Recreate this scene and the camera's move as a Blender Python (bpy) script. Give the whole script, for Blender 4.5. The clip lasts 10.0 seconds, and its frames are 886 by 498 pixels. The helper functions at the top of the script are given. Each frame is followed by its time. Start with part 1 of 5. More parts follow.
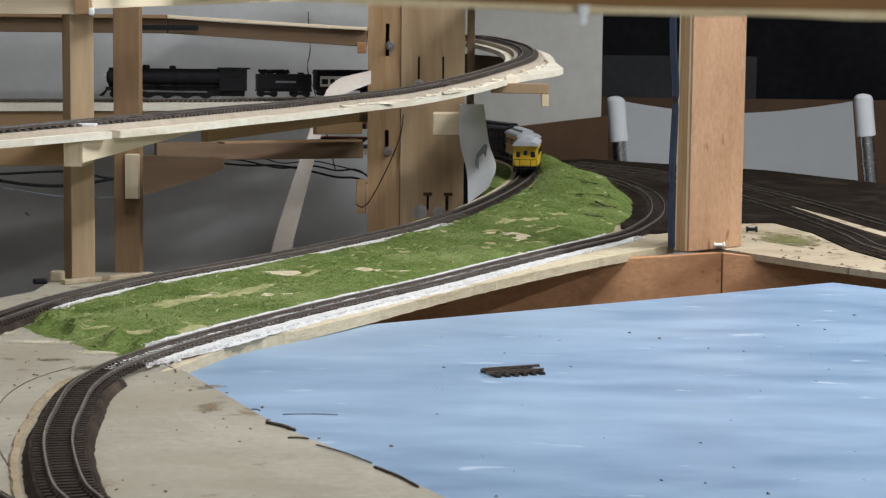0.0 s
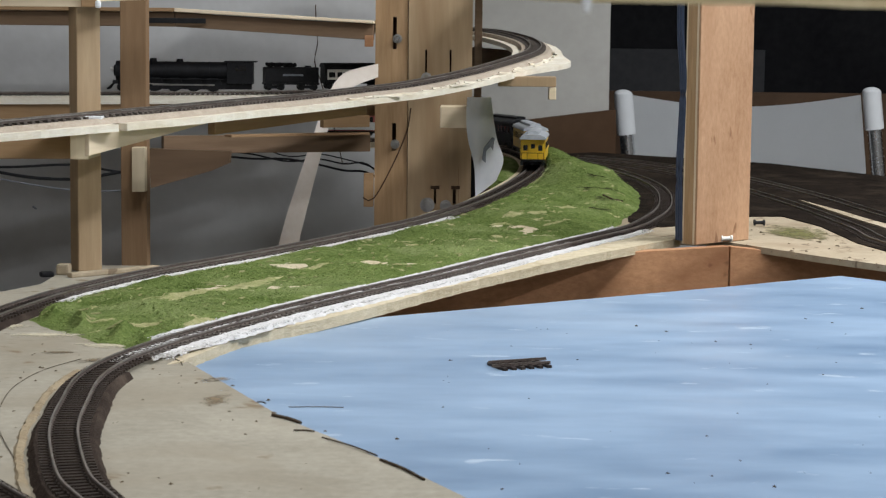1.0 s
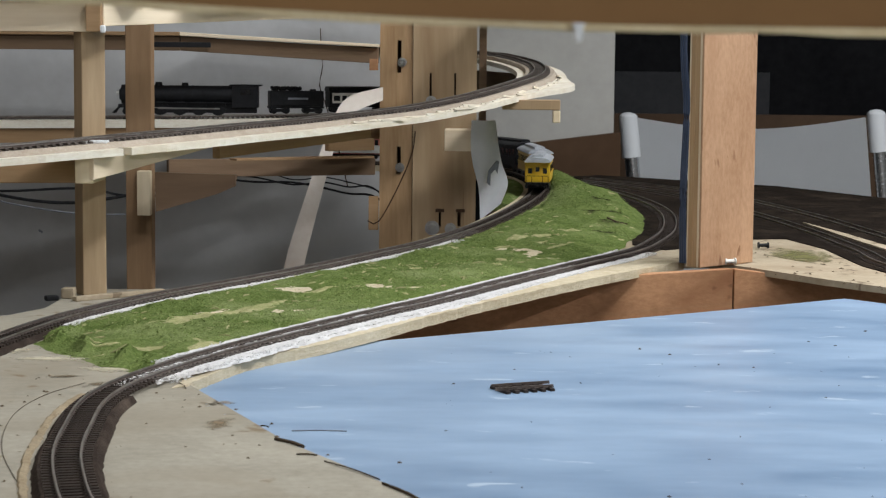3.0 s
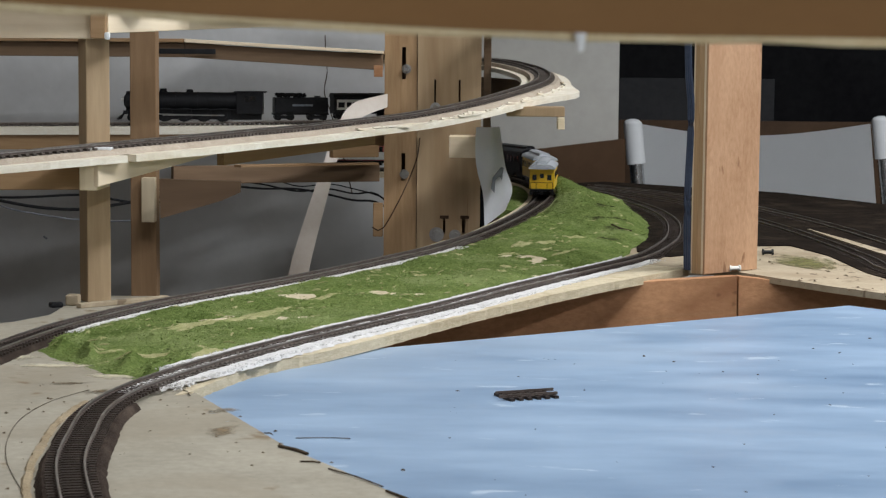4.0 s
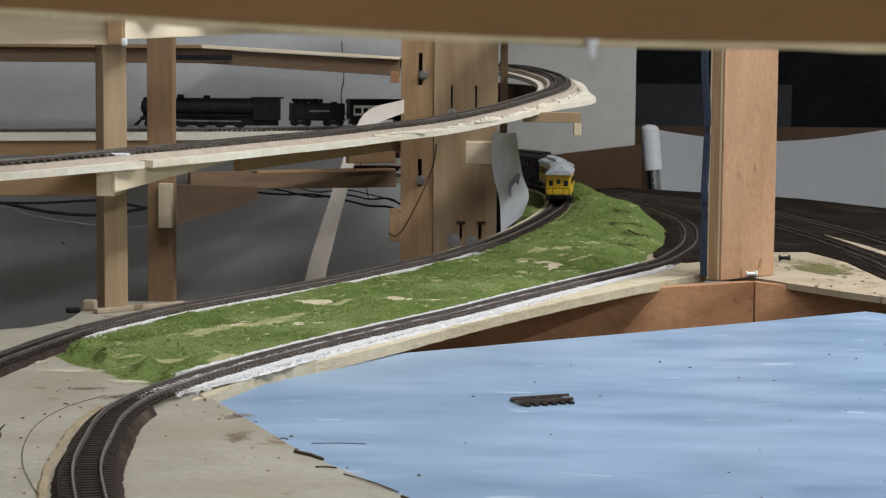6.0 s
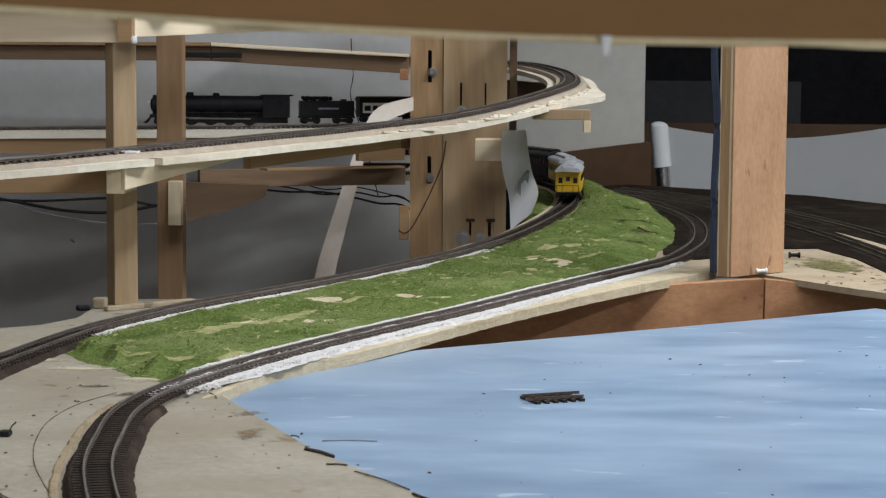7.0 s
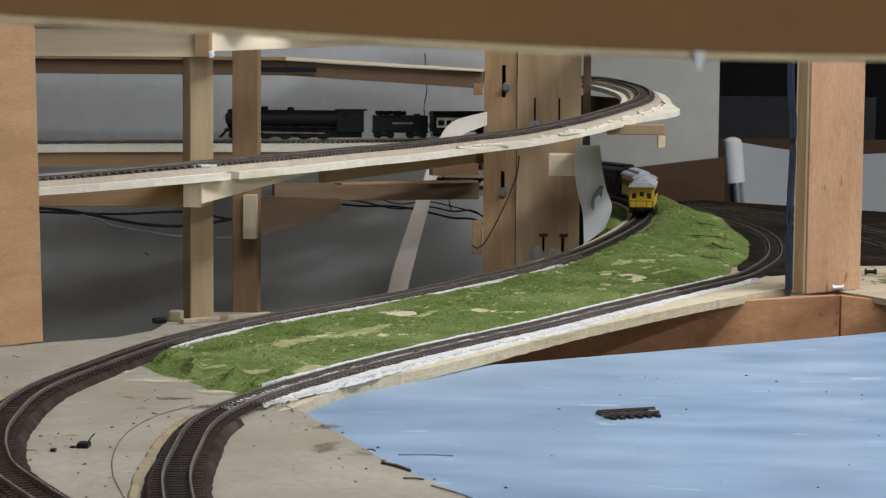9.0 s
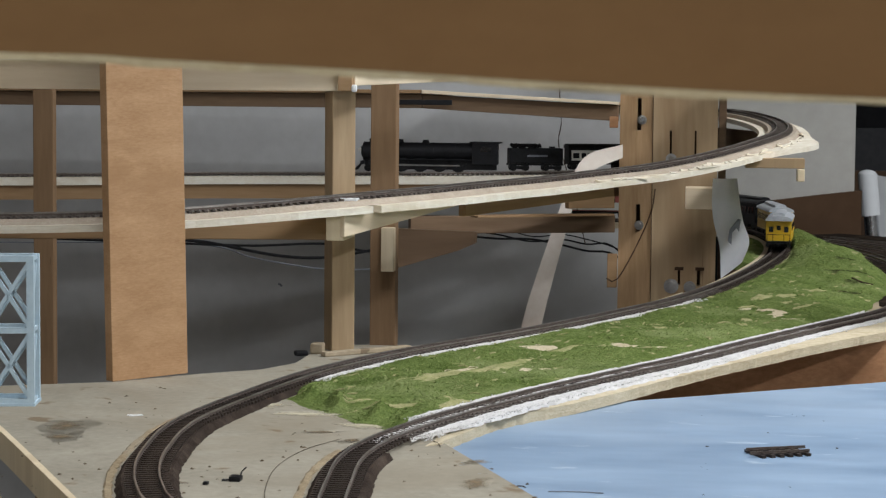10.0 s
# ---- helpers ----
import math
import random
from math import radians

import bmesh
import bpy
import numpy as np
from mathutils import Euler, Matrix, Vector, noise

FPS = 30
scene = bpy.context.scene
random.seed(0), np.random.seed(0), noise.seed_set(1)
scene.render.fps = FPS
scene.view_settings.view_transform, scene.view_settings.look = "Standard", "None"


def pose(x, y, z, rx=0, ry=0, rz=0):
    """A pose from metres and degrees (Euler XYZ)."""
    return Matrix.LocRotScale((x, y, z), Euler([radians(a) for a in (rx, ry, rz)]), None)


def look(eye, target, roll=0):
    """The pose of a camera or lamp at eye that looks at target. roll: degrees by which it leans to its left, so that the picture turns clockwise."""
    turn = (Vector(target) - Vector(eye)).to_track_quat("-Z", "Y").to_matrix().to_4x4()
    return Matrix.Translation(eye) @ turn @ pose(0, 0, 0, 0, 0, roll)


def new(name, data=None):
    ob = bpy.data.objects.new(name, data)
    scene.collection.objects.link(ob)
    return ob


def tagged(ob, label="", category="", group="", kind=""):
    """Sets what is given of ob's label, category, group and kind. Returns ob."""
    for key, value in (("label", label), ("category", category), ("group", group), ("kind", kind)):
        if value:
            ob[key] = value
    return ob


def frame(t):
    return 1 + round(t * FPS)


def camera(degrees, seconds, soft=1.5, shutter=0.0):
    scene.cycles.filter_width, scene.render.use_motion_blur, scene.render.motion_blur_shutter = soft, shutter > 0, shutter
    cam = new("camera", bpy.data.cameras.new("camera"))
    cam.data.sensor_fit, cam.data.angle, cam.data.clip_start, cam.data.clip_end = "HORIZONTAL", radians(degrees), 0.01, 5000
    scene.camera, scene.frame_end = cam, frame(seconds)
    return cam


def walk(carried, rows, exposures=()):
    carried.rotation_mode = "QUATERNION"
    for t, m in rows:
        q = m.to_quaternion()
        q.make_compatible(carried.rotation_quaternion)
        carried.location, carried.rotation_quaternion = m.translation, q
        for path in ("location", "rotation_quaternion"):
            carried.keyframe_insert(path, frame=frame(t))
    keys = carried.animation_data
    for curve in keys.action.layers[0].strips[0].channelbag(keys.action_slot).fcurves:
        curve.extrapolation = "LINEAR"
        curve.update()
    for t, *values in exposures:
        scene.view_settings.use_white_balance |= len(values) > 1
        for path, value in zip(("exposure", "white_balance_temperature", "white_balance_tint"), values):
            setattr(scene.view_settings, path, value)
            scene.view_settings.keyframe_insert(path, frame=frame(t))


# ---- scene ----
cam = camera(25.0, 10.0, soft=1.2)
PATH = [
    (0, (0.018, -0.069, 0.207), (0.001, 1.92, -0.003), 0.6),
    (0.5, (0.018, -0.066, 0.206), (-0.002, 1.922, -0.007), 0.6),
    (1, (0.019, -0.067, 0.206), (-0.006, 1.921, -0.01), 0.6),
    (1.5, (0.018, -0.067, 0.207), (-0.006, 1.923, 0.004), 0.5),
    (2, (0.02, -0.068, 0.207), (-0.007, 1.922, 0.013), 0.5),
    (2.5, (0.021, -0.07, 0.207), (-0.008, 1.92, 0.011), 0.5),
    (4, (0.022, -0.07, 0.208), (-0.015, 1.921, 0.02), 0.5),
    (4.5, (0.022, -0.07, 0.207), (-0.015, 1.921, 0.019), 0.5),
    (5, (0.022, -0.07, 0.208), (-0.021, 1.921, 0.024), 0.5),
    (5.5, (0.023, -0.071, 0.208), (-0.027, 1.92, 0.026), 0.5),
    (7, (0.022, -0.071, 0.208), (-0.041, 1.919, 0.023), 0.4),
    (7.5, (0.021, -0.07, 0.207), (-0.049, 1.92, 0.02), 0.4),
    (8, (0.021, -0.071, 0.208), (-0.056, 1.919, 0.02), 0.4),
    (8.5, (0.021, -0.07, 0.207), (-0.076, 1.919, 0.018), 0.4),
    (9, (0.018, -0.072, 0.208), (-0.115, 1.917, 0.037), 0.5),
    (9.5, (0.007, -0.073, 0.211), (-0.201, 1.911, 0.069), 0.6),
    (10, (0.001, -0.072, 0.211), (-0.253, 1.907, 0.069), 0.5),
]
SIZE = 1.18  # brings the plan to true size: 16.5 mm model gauge, 89 mm boards
walk(cam, [(t, look(Vector(e) * SIZE, Vector(g) * SIZE, r)) for t, e, g, r in PATH], [(0, 0.02), (2.5, -0.04), (5, -0.11), (7.5, -0.16), (9, -0.15), (10, -0.09)])
cam.data.dof.use_dof = True
cam.data.dof.focus_distance = 1.85 * SIZE
cam.data.dof.aperture_fstop = 55 / SIZE

# ---- light: a dim room under four unseen area lamps ----
world = bpy.data.worlds.new("world")
scene.world = world
world.use_nodes = True
world.node_tree.nodes["Background"].inputs[0].default_value = (0.80, 0.90, 1.0, 1)
world.node_tree.nodes["Background"].inputs[1].default_value = 0.012


def tube_light(x, y, z, length, watts, turn=0.0):
    lamp = bpy.data.lights.new("tube_light", "AREA")
    lamp.shape, lamp.size, lamp.size_y = "RECTANGLE", length * SIZE, 0.16 * SIZE
    lamp.energy, lamp.color = watts * SIZE ** 2, (0.915, 0.955, 1.0)
    ob = new("tube_light", lamp)
    ob.matrix_world = pose(x * SIZE, y * SIZE, z * SIZE, 0, 0, turn)
    return ob


tube_light(1.05, -2.15, 1.36, 1.2, 104, 62)
tube_light(0.25, 1.00, 1.42, 1.2, 14.5, 4)
# unseen lamp, placed to brighten the chair and the right of the lake
tube_light(1.15, 1.75, 1.42, 1.2, 50, 70)
# extra lamp added to lift the lower left wall
tube_light(-1.70, -0.50, 1.38, 1.2, 17, 80)
scene.view_settings.exposure = 0.0

# ---- materials ----


def surf(name, c1, c2, c3=None, scale=(1, 1, 1), freq=20.0, fine=180.0, rough=0.6, metal=0.0, bump=0.2, depth=0.002,
         per_object=0.0, spots=None, spot_freq=30.0, spot_at=0.66, coat=0.0, turn=0.0):
    """Two scales of noise between c1 and c2, with c3 as large stains and spots as small specks."""
    m = bpy.data.materials.new(name)
    m.use_nodes = True
    n, l = m.node_tree.nodes, m.node_tree.links
    b = n["Principled BSDF"]
    tc = n.new("ShaderNodeTexCoord")
    mp = n.new("ShaderNodeMapping")
    mp.inputs["Scale"].default_value = [v / SIZE for v in scale]
    mp.inputs["Rotation"].default_value = (0, 0, turn)
    l.new(tc.outputs["Object"], mp.inputs["Vector"])

    def tex(f, detail=6.0, d=0.0):
        t = n.new("ShaderNodeTexNoise")
        t.inputs["Scale"].default_value, t.inputs["Detail"].default_value, t.inputs["Distortion"].default_value = f, detail, d
        t.inputs["Roughness"].default_value = 0.62
        l.new(mp.outputs["Vector"], t.inputs["Vector"])
        return t

    def ramp(src, a, b_):
        r = n.new("ShaderNodeMapRange")
        r.inputs["From Min"].default_value, r.inputs["From Max"].default_value = a, b_
        l.new(src, r.inputs["Value"])
        return r.outputs["Result"]

    def mix(fac, a, c, kind="MIX"):
        x = n.new("ShaderNodeMix")
        x.data_type, x.blend_type = "RGBA", kind
        if isinstance(fac, float):
            x.inputs[0].default_value = fac
        else:
            l.new(fac, x.inputs[0])
        for sock, v in ((x.inputs[6], a), (x.inputs[7], c)):
            if isinstance(v, tuple):
                sock.default_value = (*v, 1)
            else:
                l.new(v, sock)
        return x.outputs[2]

    big, small = tex(freq, 5, 0.4), tex(fine, 8)
    add = n.new("ShaderNodeMath")
    add.operation = "ADD"
    l.new(big.outputs["Fac"], add.inputs[0])
    l.new(small.outputs["Fac"], add.inputs[1])
    col = mix(ramp(add.outputs[0], 0.72, 1.28), c1, c2)
    if c3:
        col = mix(ramp(tex(freq * 0.35, 4, 0.8).outputs["Fac"], 0.5, 0.72), col, c3)
    if spots:
        col = mix(ramp(tex(spot_freq, 3, 0.3).outputs["Fac"], spot_at, spot_at + 0.05), col, spots)
    if per_object:
        info = n.new("ShaderNodeObjectInfo")
        hs = n.new("ShaderNodeHueSaturation")
        r = n.new("ShaderNodeMapRange")
        r.inputs["To Min"].default_value, r.inputs["To Max"].default_value = 1 - per_object, 1 + per_object
        l.new(info.outputs["Random"], r.inputs["Value"])
        l.new(r.outputs["Result"], hs.inputs["Value"])
        l.new(col, hs.inputs["Color"])
        col = hs.outputs["Color"]
    l.new(col, b.inputs["Base Color"])
    b.inputs["Metallic"].default_value = metal
    b.inputs["Specular IOR Level"].default_value = 0.5 if rough < 0.5 else (0.18 if rough < 0.9 else 0.04)
    rr = n.new("ShaderNodeMapRange")
    rr.inputs["To Min"].default_value, rr.inputs["To Max"].default_value = max(0.05, rough - 0.12), min(1, rough + 0.12)
    l.new(small.outputs["Fac"], rr.inputs["Value"])
    l.new(rr.outputs["Result"], b.inputs["Roughness"])
    b.inputs["Coat Weight"].default_value = coat
    if bump:
        bp = n.new("ShaderNodeBump")
        bp.inputs["Strength"].default_value, bp.inputs["Distance"].default_value = bump, depth
        l.new(add.outputs[0], bp.inputs["Height"])
        l.new(bp.outputs["Normal"], b.inputs["Normal"])
    return m


def wood(name, c1, c2, c3=None, axis=2, freq=24.0, rough=0.65, per_object=0.08, bump=0.25, spots=None, tone=(0.90, 0.79)):
    """Long grain along the axis."""
    sc = [1.0, 1.0, 1.0]
    c1, c2, c3 = [c and (c[0] * 1.02, c[1] * tone[0], c[2] * tone[1]) for c in (c1, c2, c3)]
    sc[axis] = 0.09
    return surf(name, c1, c2, c3, tuple(sc), freq, freq * 7, rough, 0, bump, 0.0012, per_object, spots, 60, 0.70)


PLY = surf("birch_plywood", (0.255, 0.229, 0.178), (0.375, 0.340, 0.272), (0.265, 0.225, 0.165), (1, 1, 1), 14, 160, 0.7, 0, 0.2, 0.001, 0,
           (0.205, 0.155, 0.10), 24, 0.635)
PLY_BROWN = surf("dusty_plywood", (0.33, 0.265, 0.18), (0.45, 0.37, 0.265), (0.26, 0.195, 0.125), (1, 1, 1), 16, 160, 0.75, 0, 0.2, 0.001, 0,
                 (0.20, 0.15, 0.10), 40, 0.61)
PLY_EDGE = surf("plywood_edge", (0.50, 0.415, 0.275), (0.67, 0.58, 0.42), (0.42, 0.33, 0.205), (1, 1, 5), 60, 300, 0.8, 0, 0.5, 0.002)
PLY_UP = surf("pale_plywood", (0.74, 0.66, 0.53), (0.86, 0.81, 0.70), (0.66, 0.57, 0.43), (1, 1, 3), 30, 240, 0.7, 0, 0.3, 0.001)
RIDGE = surf("dirty_glue", (0.20, 0.145, 0.085), (0.36, 0.29, 0.19), (0.28, 0.24, 0.18), (1, 1, 1), 40, 400, 0.8, 0, 0.5, 0.001)
TAN = surf("cork_strip", (0.36, 0.295, 0.225), (0.49, 0.415, 0.335), None, (1, 1, 1), 60, 500, 0.85, 0, 0.5, 0.001)
PINE = wood("pine_stud", (0.31, 0.215, 0.125), (0.47, 0.35, 0.22), (0.22, 0.145, 0.08), 2, 26, spots=(0.16, 0.09, 0.05))
PINE_PALE = wood("pale_pine_stud", (0.37, 0.275, 0.175), (0.53, 0.42, 0.285), (0.29, 0.20, 0.12), 2, 18, spots=(0.20, 0.12, 0.07), tone=(0.95, 0.87))
# darker copy of the pine, shade coloured in for the two rear posts
PINE_SHADED = wood("shaded_stud", (0.21, 0.145, 0.088), (0.29, 0.205, 0.13), (0.15, 0.10, 0.06), 2, 26, spots=(0.09, 0.055, 0.035))
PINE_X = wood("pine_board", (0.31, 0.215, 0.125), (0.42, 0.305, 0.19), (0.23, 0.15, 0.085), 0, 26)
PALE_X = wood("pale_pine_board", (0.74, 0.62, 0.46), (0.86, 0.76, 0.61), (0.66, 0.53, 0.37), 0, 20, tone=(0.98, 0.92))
PALE = wood("pale_pine_block", (0.62, 0.52, 0.37), (0.75, 0.66, 0.50), (0.52, 0.42, 0.29), 2, 20, tone=(0.98, 0.92))
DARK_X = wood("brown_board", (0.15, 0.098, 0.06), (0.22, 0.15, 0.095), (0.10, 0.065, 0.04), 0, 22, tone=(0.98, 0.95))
LUAN = surf("red_plywood", (0.37, 0.205, 0.112), (0.53, 0.325, 0.195), (0.40, 0.225, 0.125), (1, 1, 0.45), 24, 260, 0.6, 0, 0.3, 0.0012, 0, (0.27, 0.14, 0.075), 55, 0.655)
LUAN_X = surf("red_plywood_board", (0.34, 0.165, 0.078), (0.54, 0.29, 0.155), (0.26, 0.12, 0.058), (0.5, 1, 1), 22, 240, 0.6, 0, 0.35, 0.0012, 0, (0.13, 0.058, 0.028), 26, 0.63)
HARD = surf("hardboard", (0.37, 0.21, 0.105), (0.50, 0.31, 0.17), (0.33, 0.185, 0.09), (0.5, 1, 1.6), 45, 420, 0.6, 0, 0.2, 0.0006)
FASCIA = surf("fascia_board", (0.200, 0.106, 0.042), (0.245, 0.136, 0.057), (0.170, 0.090, 0.036), (0.5, 1, 1), 6, 90, 0.8, 0, 0.1, 0.0005)
FUZZ = surf("frayed_edge", (0.62, 0.50, 0.30), (0.76, 0.66, 0.44), None, (1, 1, 1), 120, 600, 0.9, 0, 0.6, 0.001)
BROWN = surf("brown_backdrop", (0.052, 0.028, 0.014), (0.076, 0.043, 0.023), (0.040, 0.021, 0.011), (1, 1, 1), 6, 60, 0.6, 0, 0.1)
LAKE = surf("blue_paint", (0.150, 0.230, 0.342), (0.280, 0.380, 0.508), (0.39, 0.477, 0.577), (0.75, 1.9, 1), 2.8, 13, 0.45, 0, 0.1, 0.0008, 0,
            (0.39, 0.475, 0.57), 24, 0.65, 0.0, -0.62)
GRASS = surf("grass_mat", (0.062, 0.098, 0.020), (0.190, 0.238, 0.075), (0.225, 0.265, 0.105), (1, 1, 1), 26, 330, 0.95, 0, 0.9, 0.004, 0,
             (0.40, 0.37, 0.19), 36, 0.64)
BLADE = surf("grass_fibre", (0.12, 0.175, 0.042), (0.25, 0.315, 0.105), (0.38, 0.39, 0.20), (1, 1, 1), 40, 300, 0.9, 0, 0)
STRAW = surf("bare_mat", (0.25, 0.255, 0.105), (0.40, 0.37, 0.20), (0.20, 0.225, 0.08), (1, 1, 1), 60, 300, 0.95, 0, 0.6, 0.003)
WHITE_GRAVEL = surf("white_gravel", (0.50, 0.485, 0.47), (0.70, 0.68, 0.665), None, (1, 1, 1), 200, 900, 0.9, 0, 0.5, 0.001)
DARK_BED = surf("dark_roadbed", (0.022, 0.016, 0.013), (0.062, 0.046, 0.037), (0.088, 0.066, 0.052), (1, 1, 1), 90, 700, 0.9, 0, 0.7, 0.0015)
TIE = surf("black_plastic_tie", (0.022, 0.016, 0.013), (0.060, 0.045, 0.037), None, (1, 1, 1), 300, 900, 0.55, 0, 0.2, 0.0003, 0.25)
TIE_DUSTY = surf("dusty_plastic_tie", (0.070, 0.058, 0.050), (0.15, 0.128, 0.112), None, (1, 1, 1), 200, 900, 0.8, 0, 0.2, 0.0003, 0.2)
RAIL = surf("tarnished_rail", (0.26, 0.235, 0.21), (0.42, 0.39, 0.36), (0.17, 0.13, 0.10), (1, 1, 1), 90, 500, 0.42, 0.8, 0.1, 0.0003)
RAIL_SIDE = surf("rusty_rail", (0.10, 0.078, 0.066), (0.18, 0.145, 0.125), None, (1, 1, 1), 90, 500, 0.6, 0.5, 0.1, 0.0003)
WALL = surf("white_wall", (0.50, 0.495, 0.485), (0.59, 0.585, 0.58), (0.36, 0.355, 0.345), (1, 1, 1), 2.2, 40, 0.6, 0, 0.05)
PANEL = surf("white_panel", (0.34, 0.327, 0.30), (0.40, 0.386, 0.355), None, (1, 1, 1), 2.5, 40, 0.6, 0, 0.05)
BLACK = surf("black_sheet", (0.006, 0.006, 0.007), (0.014, 0.014, 0.015), None, (1, 1, 1), 5, 60, 0.9, 0, 0.2)
CHARCOAL = surf("charcoal_board", (0.020, 0.020, 0.022), (0.034, 0.034, 0.036), None, (1, 1, 1), 5, 80, 0.6, 0, 0.1)
GREYWALL = surf("grey_wall", (0.22, 0.21, 0.19), (0.28, 0.27, 0.25), None, (1, 1, 1), 3, 40, 0.8, 0, 0.05)
FLOOR = surf("concrete", (0.20, 0.19, 0.18), (0.28, 0.27, 0.25), (0.16, 0.15, 0.14), (1, 1, 1), 3, 60, 0.8, 0, 0.2)
CEIL = surf("ceiling_boards", (0.20, 0.17, 0.13), (0.28, 0.24, 0.19), None, (1, 1, 1), 3, 60, 0.8, 0, 0.1)
OLIVE = surf("olive_board", (0.17, 0.14, 0.085), (0.23, 0.19, 0.12), (0.14, 0.115, 0.07), (1, 1, 1), 10, 120, 0.7, 0, 0.1)
CLOTH = surf("white_canvas", (0.62, 0.63, 0.64), (0.69, 0.70, 0.71), None, (1, 1, 1), 6, 900, 0.8, 0, 0.2, 0.0006)
STEEL = surf("polished_tube", (0.55, 0.56, 0.58), (0.68, 0.69, 0.71), None, (1, 1, 1), 20, 200, 0.25, 1.0, 0)
BOLT = surf("zinc_bolt", (0.30, 0.29, 0.28), (0.46, 0.45, 0.44), (0.18, 0.14, 0.10), (1, 1, 1), 90, 500, 0.35, 0.9, 0.1, 0.0003)
# dark brown: painted shade in the slots, plain colour on thin wires
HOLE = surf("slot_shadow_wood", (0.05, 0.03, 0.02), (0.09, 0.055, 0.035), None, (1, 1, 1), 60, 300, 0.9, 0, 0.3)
YELLOW = surf("yellow_coach_paint", (0.66, 0.40, 0.015), (0.74, 0.47, 0.03), None, (1, 1, 1), 60, 400, 0.4, 0, 0.05, 0.0003)
SILVER = surf("silver_roof", (0.42, 0.44, 0.47), (0.52, 0.54, 0.57), (0.34, 0.35, 0.37), (1, 1, 1), 40, 300, 0.45, 0.1, 0.05)
BLACKP = surf("black_model_plastic", (0.006, 0.006, 0.007), (0.017, 0.017, 0.019), None, (1, 1, 1), 80, 400, 0.5, 0, 0.1, 0.0004)
DARKG = surf("dark_green_plastic", (0.010, 0.020, 0.018), (0.022, 0.036, 0.033), None, (1, 1, 1), 80, 400, 0.45, 0, 0.1, 0.0004)
WINDOW = surf("dark_window", (0.010, 0.010, 0.011), (0.018, 0.018, 0.02), None, (1, 1, 1), 50, 200, 0.15, 0, 0)
RED = surf("faded_red_paint", (0.36, 0.10, 0.085), (0.46, 0.16, 0.13), None, (1, 1, 1), 40, 300, 0.5, 0, 0.05)
CREAM = surf("off_white_plastic", (0.68, 0.67, 0.62), (0.78, 0.77, 0.72), None, (1, 1, 1), 60, 400, 0.5, 0, 0.05)
CABLE = surf("black_cable", (0.010, 0.010, 0.011), (0.025, 0.025, 0.027), None, (1, 1, 1), 50, 300, 0.5, 0, 0)
BLUE_CABLE = surf("slate_blue_cable", (0.035, 0.045, 0.072), (0.06, 0.075, 0.115), None, (1, 1, 1), 50, 300, 0.5, 0, 0)
PAPER = surf("white_paper", (0.78, 0.80, 0.83), (0.86, 0.87, 0.89), (0.72, 0.75, 0.79), (1, 1, 1), 14, 90, 0.75, 0, 0.1)
GREYPRINT = surf("grey_print", (0.16, 0.17, 0.19), (0.26, 0.27, 0.30), None, (1, 1, 1), 60, 300, 0.7, 0, 0)
STRAP = surf("paper_tape", (0.72, 0.62, 0.53), (0.80, 0.72, 0.64), (0.74, 0.54, 0.38), (1, 1, 1), 9, 120, 0.7, 0, 0.1)
TRUSS = surf("pale_blue_plastic", (0.40, 0.52, 0.60), (0.50, 0.61, 0.68), None, (1, 1, 1), 30, 300, 0.5, 0, 0.05)
GLUE = surf("white_glue", (0.72, 0.73, 0.74), (0.86, 0.87, 0.88), None, (1, 1, 1), 60, 300, 0.3, 0, 0.2)
SAWDUST = surf("brown_crumbs", (0.07, 0.05, 0.033), (0.18, 0.135, 0.09), None, (1, 1, 1), 200, 600, 0.9, 0, 0)
DIRT = surf("dark_crumbs", (0.03, 0.022, 0.016), (0.10, 0.075, 0.05), None, (1, 1, 1), 200, 600, 0.9, 0, 0)


def stain_paint(name, colour):
    """A thin stain that frays out to nothing towards its rim."""
    m = surf(name, colour, tuple(v * 1.3 for v in colour), None, (1, 1, 1), 40, 300, 0.8, 0, 0)
    n, l = m.node_tree.nodes, m.node_tree.links
    tc, dist, tex = n.new("ShaderNodeTexCoord"), n.new("ShaderNodeVectorMath"), n.new("ShaderNodeTexNoise")
    flat = n.new("ShaderNodeMapping")
    flat.inputs["Scale"].default_value = (1, 1, 0)
    dist.operation, dist.inputs[1].default_value = "DISTANCE", (0.5, 0.5, 0)
    l.new(tc.outputs["Generated"], flat.inputs["Vector"])
    l.new(flat.outputs["Vector"], dist.inputs[0])
    l.new(tc.outputs["Object"], tex.inputs["Vector"])
    tex.inputs["Scale"].default_value, tex.inputs["Detail"].default_value = 85, 6
    a, r = n.new("ShaderNodeMath"), n.new("ShaderNodeMapRange")
    a.operation = "SUBTRACT"
    l.new(tex.outputs["Fac"], a.inputs[0])
    wide = n.new("ShaderNodeMath")
    wide.operation, wide.inputs[1].default_value = "MULTIPLY", 1.7
    l.new(dist.outputs["Value"], wide.inputs[0])
    l.new(wide.outputs[0], a.inputs[1])
    r.inputs["From Min"].default_value, r.inputs["From Max"].default_value = 0.02, 0.45
    r.inputs["To Max"].default_value = 0.75
    l.new(a.outputs[0], r.inputs["Value"])
    l.new(r.outputs["Result"], n["Principled BSDF"].inputs["Alpha"])
    return m


STAIN = stain_paint("glue_stain", (0.19, 0.14, 0.085))
DARK_BLOT = stain_paint("dark_mat_blot", (0.034, 0.030, 0.014))
PALE_STAIN = stain_paint("pale_glue_smear", (0.50, 0.45, 0.33))

